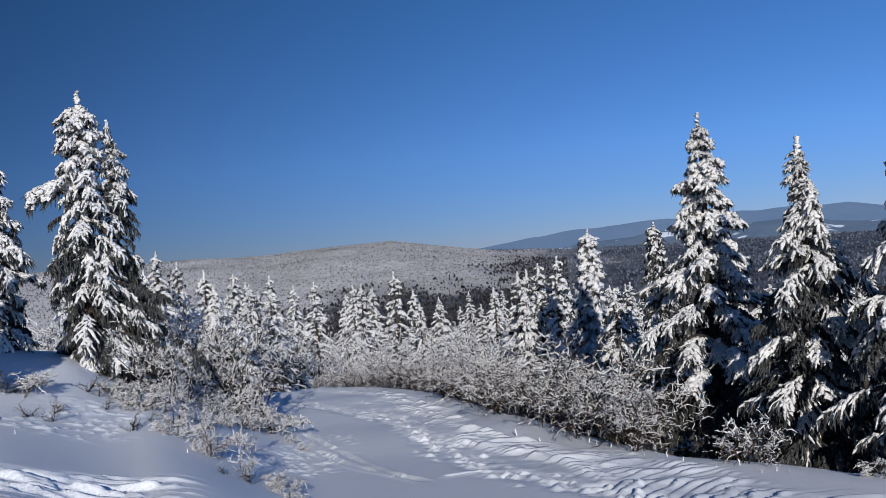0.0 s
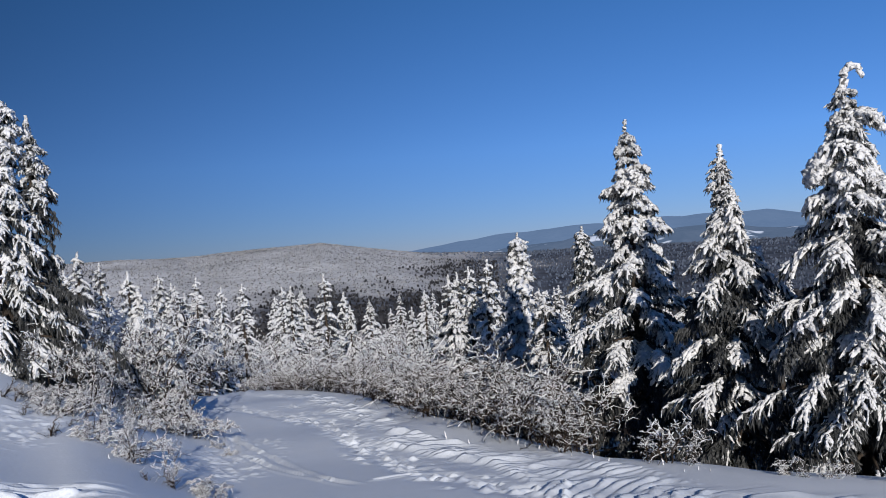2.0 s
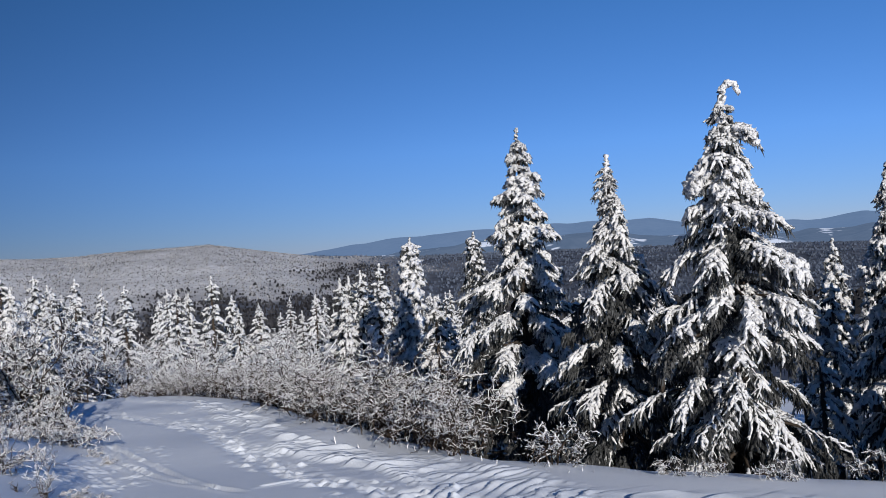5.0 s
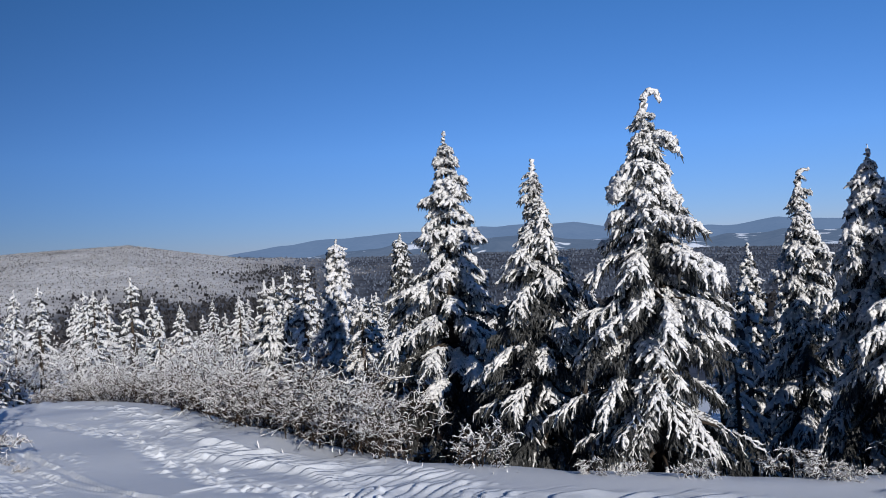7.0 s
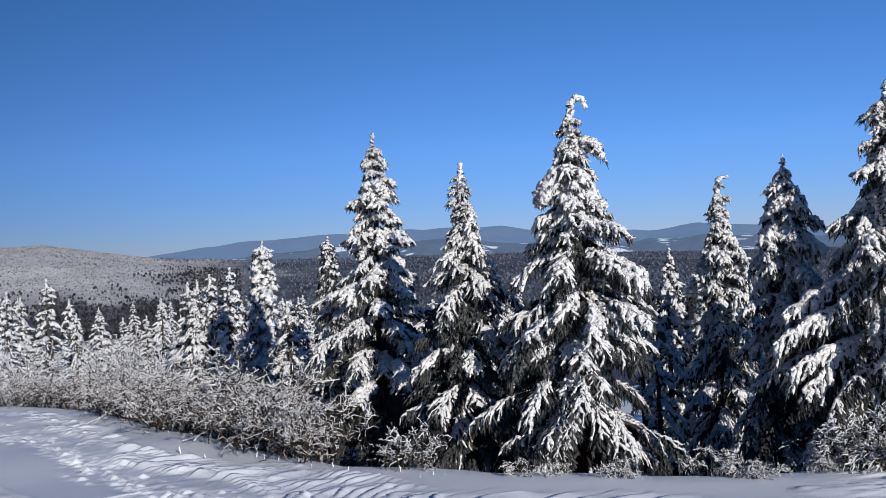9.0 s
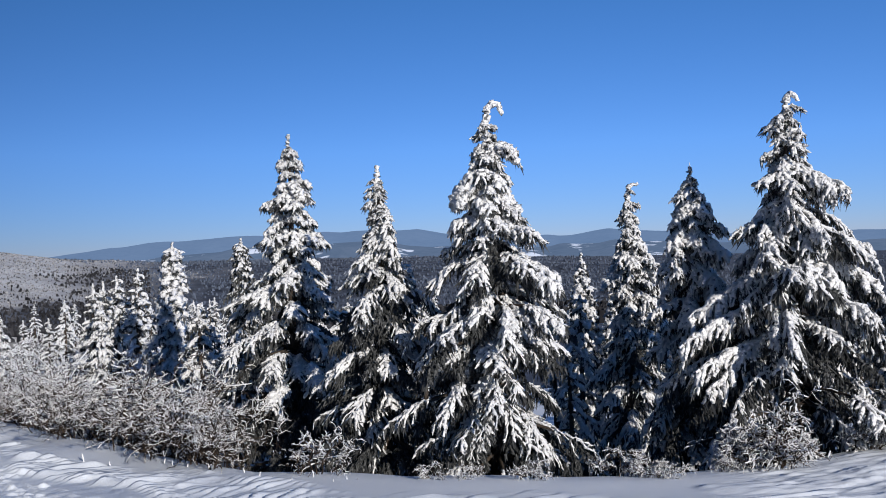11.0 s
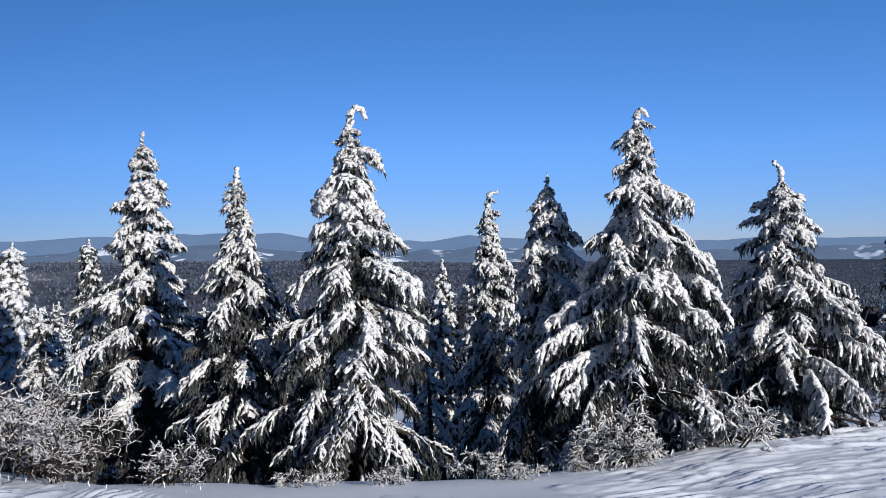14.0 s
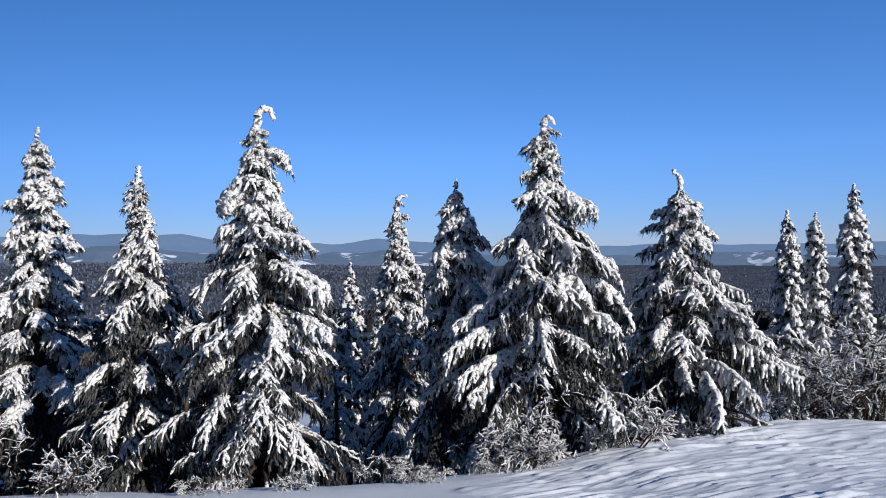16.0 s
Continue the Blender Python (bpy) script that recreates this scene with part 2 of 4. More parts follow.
def spot(az, r, sink=0.0):
    x, y = polar(az, r)
    return x, y, float(height(np.array([x]), np.array([y]))[0]) - sink


def bearing(az):
    return np.array([math.sin(radians(az)), math.cos(radians(az))])


def along(points, step, rng, spread):
    """Places along a way given as (azimuth, distance) pairs."""
    p = np.array([polar(a, r) for a, r in points])
    seg = np.linalg.norm(np.diff(p, axis=0), axis=1)
    s = np.concatenate([[0], np.cumsum(seg)])
    at = np.arange(0, s[-1], step)
    q = np.stack([np.interp(at, s, p[:, 0]), np.interp(at, s, p[:, 1])], 1)
    return q + rng.normal(size=q.shape) * spread


def way_distance(x, y, points):
    p = np.array([polar(a, r) for a, r in points])
    best = np.full(x.shape, 1e9)
    for a, b in zip(p[:-1], p[1:]):
        ab = b - a
        t = np.clip(((x - a[0]) * ab[0] + (y - a[1]) * ab[1]) / (ab @ ab), 0, 1)
        best = np.minimum(best, np.hypot(x - a[0] - t * ab[0], y - a[1] - t * ab[1]))
    return best


TRAIL = [(-11.5, 22.5), (-9.6, 20.3), (-6.6, 17.7), (-4.1, 16.2), (-2.5, 13.2), (-0.3, 11.7), (2.4, 9.8), (5.9, 8.8), (14, 7.4), (30, 6)]
TRAIL_2 = [(-6.5, 20.5), (-5.3, 18.6), (-3.5, 15.5), (-2.2, 13.2), (0.8, 11.9)]
BAND = [(-9.5, 27.5), (-7.7, 24.6), (-5.6, 23), (-3.4, 19.4), (-1.2, 16), (0.8, 13.3), (3.2, 12), (6, 10.9), (8.8, 9.9), (11.7, 9.1), (14, 8.2), (16.5, 7.8)]


def steps(x, y, az, width, seed):
    """Broken wind steps: long slopes that rise towards az and end in short drops."""
    d = bearing(az)
    v, u = x * d[0] + y * d[1], x * d[1] - y * d[0]
    ph = v / width + 0.8 * lattice(u / 0.9, v / (4 * width), seed) + 0.2 * lattice(u / 0.3, v / width, seed + 1)
    ph = ph - np.floor(ph)
    return ph * smooth(1.0, 0.86, ph) * np.clip(0.55 + 0.65 * lattice(u / 0.3, v / 0.3, seed + 2), 0, 1.2)


def plates(x, y, az, length, width, seed):
    """Hard wind-packed plates with sharp edges, drawn out towards az."""
    d = bearing(az)
    u, v = x * d[0] + y * d[1], x * d[1] - y * d[0]
    v = v + 0.07 * lattice(u / 0.5, v / 0.8, seed + 5)
    a, b = lattice(u / length, v / width, seed), lattice(u / (0.55 * length), v / (0.6 * width), seed + 1)
    return smooth(0.12, 0.26, a) * (0.7 + 0.3 * b) + 0.4 * smooth(0.3, 0.5, b)


def relief(x, y):
    """Prints, ruts and wind ridges in the snow of the near slope."""
    rng = np.random.default_rng(4)
    r, az = np.hypot(x, y), np.degrees(np.arctan2(x, y))
    z = np.zeros_like(x)
    for way, step, spread in ((TRAIL, 0.06, 0.14), (TRAIL_2, 0.12, 0.12)):
        for px, py in along(way, step, rng, spread):
            d = np.hypot(x - px, (y - py) * rng.uniform(0.6, 1.4))
            m = d < 0.4
            k, w = rng.uniform(0.4, 1.0), rng.uniform(0.03, 0.055)
            z[m] += k * (0.8 * w * np.exp(-(d[m] / w) ** 2) - 0.3 * w * np.exp(-((d[m] - 2.2 * w) / w) ** 2))
    off = way_distance(x, y, BAND) - 0.2 * lattice(x / 0.9, y / 0.9, 21)
    near = smooth(7.5, 11.0, az)
    band = smooth(0.42 + 0.33 * near, 0.22 + 0.33 * near, off)
    z += band * (near * 0.072 * steps(x, y, -44, 0.15, 31) + (1 - near) * 0.1 * steps(x, y, 10, 0.19, 33))
    field = smooth(40, 54, az) * smooth(4, 6, r) * smooth(20, 15, r)
    z += field * (0.034 * plates(x, y, 99, 1.1, 0.1, 41) * smooth(-0.25, 0.3, lattice(x / 0.9, y / 0.9, 43)) + 0.018 * plates(x, y, 96, 0.5, 0.055, 45))
    d = way_distance(x, y, [(44, 9.0), (52, 10.0), (58, 12.2), (64, 15.0)]) - 0.1 * lattice(x / 0.5, y / 0.5, 64)
    z += 0.035 * smooth(0.28, 0.1, d) * (0.7 + 0.3 * lattice(x / 0.12, y / 0.12, 65))
    low = smooth(15, 18, az) * smooth(48, 42, az) * smooth(8.5, 8.1, r + 0.15 * lattice(x / 0.5, y / 0.5, 37))
    z += low * 0.055 * steps(x, y, -20, 0.26, 35)
    # ski tracks
    for way in ([(-9.9, 15.8), (-9.7, 13), (-7.2, 11.2), (-5.8, 10.6), (-2, 9.3), (2, 8.3)], [(-0.8, 9.6), (1.8, 9.8)],
                [(-11.5, 21), (-8.7, 20.3), (-5, 19.2)], [(-9.6, 25), (-9.2, 22), (-7, 19), (-6, 17)], [(-9.9, 15), (-8.8, 13.4), (-6.4, 11.4), (-4.2, 10)]):
        d = way_distance(x, y, way) + 0.03 * lattice(x / 0.5, y / 0.5, 61)
        z += (0.018 * np.exp(-((d - 0.07) / 0.03) ** 2) - 0.022 * np.exp(-(d / 0.04) ** 2)) * smooth(-0.6, 0.1, lattice(x / 0.9, y / 0.9, 62))
    clods = smooth(0.9, 0.3, way_distance(x, y, [(-11.5, 11), (-9.5, 12.5), (-9, 14)])) + smooth(1.0, 0.4, way_distance(x, y, [(-24, 10.5), (-22, 11.5)]))
    z += clods * 0.028 * smooth(0.3, 0.8, lattice(x / 0.065, y / 0.065, 63))
    drift = smooth(-15, -20, az) * smooth(7.9, 7.4, r + 0.3 * lattice(x / 0.6, y / 0.6, 24))
    z += drift * (0.05 * plates(x, y, 80, 0.5, 0.14, 51) + 0.025 * plates(x, y, 75, 0.25, 0.08, 53) - 0.02)
    z += churn(x, y) * 0.012 * lattice(x / 0.17, y / 0.17, 52)
    return z


def churn(x, y):
    """Where the snow is broken up: 0 to 1."""
    r, az = np.hypot(x, y), np.degrees(np.arctan2(x, y))
    band = smooth(0.8, 0.3, way_distance(x, y, BAND) - 0.2 * lattice(x / 0.8, y / 0.8, 21))
    trail = smooth(0.34, 0.12, way_distance(x, y, TRAIL) - 0.1 * lattice(x / 0.5, y / 0.5, 22))
    field = smooth(40, 54, az) * smooth(20, 15, r) * smooth(-0.5, 0.3, lattice(x / 1.1, y / 1.1, 43))
    drift = smooth(-15, -20, az) * smooth(7.9, 7.4, r + 0.3 * lattice(x / 0.6, y / 0.6, 24))
    return np.maximum.reduce([0.5 * band, 0.6 * trail, 0.3 * field, 0.5 * drift]) * smooth(40, 30, r)


def ground_sheet():
    az = np.concatenate([np.arange(-180, -32, 4.0), np.arange(-32, 72, 0.2), np.arange(72, 180, 4.0)])
    r = np.concatenate([np.geomspace(0.3, 6.3, 12, endpoint=False), np.geomspace(6.3, 24, 500, endpoint=False), np.geomspace(24, 32, 26, endpoint=False),
                        np.geomspace(32, 150, 36, endpoint=False), np.geomspace(150, 4900, 150)])
    a, rr = np.meshgrid(np.radians(az), r, indexing="ij")
    x, y = rr * np.sin(a), rr * np.cos(a)
    z = height(x, y)
    m = (rr < 33) & (rr > 6.2) & (np.abs(np.degrees(a) - 20) < 55)
    z[m] += relief(x[m], y[m]) * smooth(6.2, 7.0, rr[m])
    k, s = x.shape
    i = np.arange(k * s).reshape(k, s)
    j = np.roll(i, -1, axis=0)
    q = np.stack([i[:, :-1], i[:, 1:], j[:, 1:], j[:, :-1]], -1).reshape(-1, 4)
    soup = Soup()
    soup.v.append(np.stack([x, y, z], -1).reshape(-1, 3))
    soup.q.append(q)
    soup.n = k * s
    c = [0.0, 0.0, float(height(np.array([0.01]), np.array([0.01]))[0])]
    soup.v.append(np.array([c]))
    soup.t.append(np.stack([np.full(k, k * s), i[:, 0], j[:, 0]], 1))
    me = soup.mesh("ground", SNOW)
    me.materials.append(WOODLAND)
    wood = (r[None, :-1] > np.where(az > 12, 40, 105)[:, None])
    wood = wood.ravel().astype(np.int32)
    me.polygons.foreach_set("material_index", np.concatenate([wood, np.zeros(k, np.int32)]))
    rough = me.attributes.new("churn", "FLOAT", "POINT")
    value = np.zeros(k * s + 1, np.float32)
    value[:-1][m.ravel()] = churn(x[m], y[m])
    rough.data.foreach_set("value", value)
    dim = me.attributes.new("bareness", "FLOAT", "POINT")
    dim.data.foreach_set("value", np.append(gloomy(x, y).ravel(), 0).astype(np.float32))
    return me


ground = tagged(new("ground", ground_sheet()), "snow-covered mountain slope with footprints and ski tracks", "ground", kind="structure")


# ---- snow-laden spruces ----
def bough(L, dr, rng, detail, snow, comb=False):
    """One drooping bough along x from the origin: a fan of twigs with needle fringes, and the lumpy snow lying on them. comb: the twigs hang down from it."""
    green, white = Soup(), Soup()
    close = detail > 0.6
    side, down = np.array([0, 1.0, 0]), np.array([0, 0, -1.0])
    s = np.linspace(0, 1, 7 if close else 4)
    line = np.stack([L * (s - 0.18 * dr * s ** 2), L * rng.uniform(-0.15, 0.15) * s ** 2, -L * dr * (s ** 2 - rng.uniform(0, 0.3) * s ** 4)], 1)
    line += rng.normal(size=line.shape) * 0.015 * s[:, None]
    green.tubes((line + 0.015 * down)[None], ((0.008 + 0.012 * L) * (1.15 - s))[None], 3, rng)
    k = int(round(4 + L * 14)) if comb else int(round(np.clip(3 + L * 9.5, 4, 11))) if close else int(rng.integers(1, 3))
    e = np.linspace(0, 1, 5 if close else 3)
    wide = 0.08 * L + 0.12 if comb else 0.2 * L + 0.05
    twigs, tips = [], []
    for j in range(k):
        for sgn in (-1, 1):
            t = min(0.97, 0.12 + 0.88 * (j + rng.uniform(0, 1.0)) / k)
            p = np.array([np.interp(t, s, line[:, a]) for a in range(3)])
            n = wide * (0.3 + 0.8 * math.sin(min(1, t * 1.15) * math.pi * 0.8)) * rng.uniform(0.55, 1.3)
            v = np.array([rng.uniform(0.45, 1.0), sgn * rng.uniform(0.45, 1.0) * (1.1 - 0.4 * t), -1.2 * dr * t])
            v /= np.linalg.norm(v)
            sag = rng.uniform(0.1, 0.75)
            if comb:
                v *= (0.5, 0.6, 0.8)
                sag = rng.uniform(0.5, 1.2)
            tw = p + n * (e[:, None] * v + (sag * e ** 1.8)[:, None] * down) + rng.normal(size=(len(e), 3)) * 0.01
            twigs.append(tw)
            for q in range(2 if close else 0):
                u = rng.uniform(0.2, 1.0)
                c = np.array([np.interp(u, e, tw[:, a]) for a in range(3)])
                w = v * rng.uniform(0.1, 1.0) + side * rng.uniform(-0.7, 0.7) + down * rng.uniform(0.1, 1.0)
                tips.append(c + rng.uniform(0.045, 0.11) * np.linspace(0, 1, 3)[:, None] * w)
    twigs, tips = np.array(twigs), np.array(tips)
    K = len(twigs)
    m = int(9 + 6 * L) if close else 5
    t = rng.uniform(0, 1, (K, m)) * (len(e) - 1)
    i0 = np.minimum(t.astype(int), len(e) - 2)
    rows = np.arange(K)[:, None]
    base = (twigs[rows, i0] + (t - i0)[..., None] * (twigs[rows, i0 + 1] - twigs[rows, i0])).reshape(-1, 3)
    w = np.repeat(twigs[:, -1] - twigs[:, 0], m, axis=0)
    w /= np.linalg.norm(w, axis=1, keepdims=True)
    reach = rng.uniform(0.5, 1.2, (K * m, 1)) * (0.045 + 0.08 * min(L, 1.0)) * (1 if close else 1.5)
    tip = base + (w * rng.uniform(0.0, 0.8, (K * m, 1)) + rng.normal(size=(K * m, 3)) * 0.35 + 0.9 * down) * reach
    green.blades(base, tip, 0.03 if close else 0.07, rng)
    amount = snow * rng.uniform(0.75, 1.15)
    if amount < 0.25:
        return green, None
    if close:
        f = np.linspace(0, 1, 15)
        ridge = np.stack([np.interp(f, s, line[:, a]) for a in range(3)], 1) + rng.normal(size=(15, 3)) * 0.012
        fat = np.interp(f, [0, 0.2, 0.5, 0.85, 1], [0.1, 0.5, 0.9, 1.0, 0.5]) * rng.uniform(0.45, 1.4, 15)
        white.tubes((ridge - 0.016 * down)[None], ((0.036 if comb else 0.02 + 0.014 * min(L, 0.9)) * fat * amount)[None], 7, rng, 0.45, 0.6)
    else:
        prof = np.interp(s, [0, 0.3, 0.6, 0.85, 1], [0.15, 0.8, 1.1, 1.05, 0.4]) * rng.uniform(0.6, 1.35, len(s))
        white.tubes((line - 0.02 * down)[None], ((0.022 + 0.024 * min(L, 0.9)) * prof * amount * 1.6)[None], 4, rng, 0.4, 0.7)
    fat = (0.018 + 0.008 * min(L, 1.0)) * amount * (1 if close else 2.3)
    pick = rng.uniform(size=K) < 0.9 * min(1, amount)
    if pick.any():
        white.tubes(twigs[pick] - 0.012 * down, fat * np.interp(e, [0, 0.6, 1], [0.8, 1.25, 0.55])[None] * rng.uniform(0.35, 1.5, (pick.sum(), len(e))), 4 if close else 3, rng, 0.4, 0.8)
    if close:
        pick = np.repeat(pick, 2) & (rng.uniform(size=len(tips)) < 0.9)
        if pick.any():
            white.tubes(tips[pick] - 0.006 * down, 0.75 * fat * np.array([0.8, 1.1, 0.4])[None] * rng.uniform(0.6, 1.3, (pick.sum(), 1)), 3, rng, 0.3)
    return green, white


LIBRARY = {}


def bough_kinds(size, detail, snow, comb=False):
    """Twelve boughs of one length, made once and used on all spruces."""
    key = (size, detail, snow, comb)
    if key not in LIBRARY:
        rng = np.random.default_rng(int(size * 100 + detail * 7 + snow * 1000 + comb))
        kinds = []
        for i in range(12):
            green, white = bough(size, (0.22, 0.38, 0.58)[i % 3] * rng.uniform(0.85, 1.2), rng, detail, snow, comb)
            kinds.append([green, white, None, None])
            if detail > 0.6:
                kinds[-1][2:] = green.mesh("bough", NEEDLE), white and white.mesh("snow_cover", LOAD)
        LIBRARY[key] = kinds
    return LIBRARY[key]


def moved(soup, m):
    m = np.array(m)
    out = Soup()
    out.v = [v @ m[:3, :3].T + m[:3, 3] for v in soup.v]
    out.q, out.t, out.n = soup.q, soup.t, soup.n
    return out


def join(soups):
    out = Soup()
    for p in soups:
        out.q += [q + out.n for q in p.q]
        out.t += [t + out.n for t in p.t]
        out.v += p.v
        out.n += p.n
    return out


def spruce(name, label, az, r, H, shape, seed, group="", gap=0.16, per=7, droop=0.8, detail=1.0, snow=1.0, whole=False, lean=0.0, leader=(), extra=(), start=0.04, bare=0.25, bare_to=0.42, skirt=0.0, sticks=(), comb=0.0):
    """shape: (share of the height from the top, reach to the viewer's left, to the right) rows.
    extra: (share from the top, bearing from the viewer's right, length, rise, droop) boughs. leader: (right, up) steps of the tip in metres."""
    rng = np.random.default_rng(seed)
    tree = empty(name)
    right = np.array([math.cos(radians(az)), -math.sin(radians(az)), 0])
    f_, l_, r_ = zip(*shape)
    hs = np.linspace(0, 1, 10)
    axis = (hs * H)[:, None] * (0, 0, 1) + (lean * hs ** 2 + 0.012 * np.sin(hs * 11 + seed))[:, None] * right
    wood = Soup()
    wood.tubes(axis[None], (0.02 * H * (1 - hs) ** 0.8 + 0.008)[None], 8, rng, 0.08)
    todo = []
    h = start * H
    while h < 0.985 * H:
        f = 1 - h / H
        n = max(4, int(round(per * (0.6 + 0.4 * f ** 0.6) + rng.uniform(-0.6, 0.6))))
        off = rng.uniform(0, 6.28)
        for b in range(n):
            th = off + b * 6.283 / n + rng.uniform(-0.3, 0.3)
            c = math.cos(th)
            left, rgt = np.interp(f, f_, l_), np.interp(f, f_, r_)
            mid = 0.5 * (left + rgt)
            reach = mid + (rgt - mid if c > 0 else left - mid) * abs(c)
            if rng.uniform() < 0.1:
                continue
            clump = float(lattice(th * 1.6 + 7 * seed, h / 0.45, seed))  # boughs stand out in clumps, with dark hollows between
            hollow = detail > 0.6 and clump < -0.35 - 0.25 * (f < 0.4) and f > 0.22
            reach *= 1 + 0.25 * clump
            todo.append((h + rng.uniform(-0.22, 0.22) * gap, th, (reach * rng.uniform(0.6, 1.2) + 0.05) * (0.75 if hollow else 1), 0.15 * (1 - f) - 0.22 * droop / 0.8 + rng.uniform(-0.2, 0.2),
                         0.5 * droop * rng.uniform(0.4, 1.5), hollow and rng.uniform() < 0.8, 0.25 < f and rng.uniform() < comb, 1.0))
        h += gap * rng.uniform(0.75, 1.25) * (0.42 + 0.58 * f)
    for f, deg, L, up, dr in extra:
        todo.append(((1 - f) * H, radians(deg), L, up, dr, False, L > 0.7, 1.3 if L > 0.7 else 2.0))
    greens, whites = [], []
    hung = []
    for h, th, L, up, dr, hollow, fringe, load in todo:
        c0 = np.array([np.interp(h, axis[:, 2], axis[:, 0]), np.interp(h, axis[:, 2], axis[:, 1]), h])
        full = 1.3 if fringe else 0.72
        if L > full + 0.15:  # a long limb carries its boughs further out
            out = np.array([math.cos(th - radians(az)), math.sin(th - radians(az)), min(up, 0.1) * 0.8])
            end = c0 + out * (L - full)
            wood.tubes(np.linspace(c0, end + out * 0.1, 4)[None], np.linspace(0.03, 0.018, 4)[None], 5, rng)
            if detail > 0.6 and not fringe:
                hung.append((h, c0 + 0.35 * (end - c0), th + rng.uniform(-0.35, 0.35), full * rng.uniform(0.7, 0.95), up, dr, hollow or rng.uniform() < 0.35, fringe, load))
            c0, L = end, full
        hung.append((h, c0, th, L, up, dr, hollow, fringe, load))
    for h, c0, th, L, up, dr, hollow, fringe, load in hung:
        fringe = fringe and detail > 0.6 and L > 0.4
        size = min((0.6, 1.2) if fringe else (0.22, 0.42, 0.7), key=lambda k: abs(math.log(k / L)))
        bald = hollow or detail > 0.6 and h < bare_to * H and rng.uniform() < bare * (1.6 - h / (bare_to * H)) or (h < skirt * H and rng.uniform() < 0.9)
        kinds = bough_kinds(size, detail, 0.2 if bald else round(snow * load * (1.7 if h > 0.75 * H else 1.5 if h > 0.55 * H else 1.25 if h > 0.35 * H else 1.0), 1), fringe)
        n = int(rng.integers(0, 4)) * 3 + (0 if dr < 0.3 else 1 if dr < 0.55 else 2)
        green, white, green_mesh, white_mesh = kinds[n]
        k = L / size
        m = Matrix.Translation(c0) @ Matrix.Rotation(th - radians(az), 4, "Z") @ Matrix.Rotation(-math.atan(up), 4, "Y") @ Matrix.Rotation(rng.uniform(-0.25, 0.25), 4, "X") @ Matrix.Diagonal((k, k, k, 1))
        if whole:
            greens.append(moved(green, m))
            if white:
                whites.append(moved(white, m))
        else:
            b = part("bough", green_mesh, tree)
            b.matrix_basis = m
            if white_mesh:
                part("snow_cover", white_mesh, b)
    for f, dx, L, tilt in sticks:
        p = axis[-1] * (1 - f) + dx * right
        bent = p + np.linspace(0, 1, 5)[:, None] * L * (np.array([0, 0, 1.0]) + tilt * right) + rng.normal(size=(5, 3)) * 0.012
        bent = np.concatenate([[axis[-1] * (1 - f) - (0, 0, 0.1)], bent])
        twig = Soup()
        twig.tubes(bent[None], np.linspace(0.009, 0.006, 6)[None], 5, rng, 0.3)
        part("dead_twig", twig.mesh("dead_twig", RIME), tree, "bare frosted twig")
    part("trunk", wood.mesh("trunk", BARK), tree, "dark scaly trunk")
    # snow-crusted leader
    tip = [axis[-1] - (0, 0, 0.35), axis[-1] - (0, 0, 0.1)]
    for dx, dz in leader or ((0.0, 0.1), (0.01, 0.08)):
        tip.append(tip[-1] + dx * right + np.array([0, 0, dz]))
    tip = np.array(tip)
    q = np.linspace(0, len(tip) - 1, 3 * len(tip))
    tip = np.stack([np.interp(q, np.arange(len(tip)), tip[:, a]) for a in range(3)], 1)
    tip[1:-1] = (tip[:-2] + tip[1:-1] + tip[2:]) / 3
    crust = Soup()
    crust.tubes(tip[None] + rng.normal(size=(1, len(tip), 3)) * 0.008, (np.linspace(0.06, 0.028, len(tip)) * rng.uniform(0.8, 1.25, len(tip)))[None], 7, rng, 0.3)
    if whole:
        part("crown", join(greens).mesh("crown", NEEDLE), tree, "dark needle boughs")
        tagged(part("snow_cover", join(whites + [crust]).mesh("snow_cover", LOAD), tree, "thick white snow on the boughs"), kind="stuff")
    else:
        part("leader", crust.mesh("leader", LOAD), tree, "snow-crusted tip")
    tree.location = spot(az, r, 0.05)
    return tagged(tree, label, "tree", group)


def top_height(az, r, el):
    """Height of a tree at az, r whose top stands el degrees over eye level."""
    return EYE + r * math.tan(radians(el)) - spot(az, r, 0.05)[2]


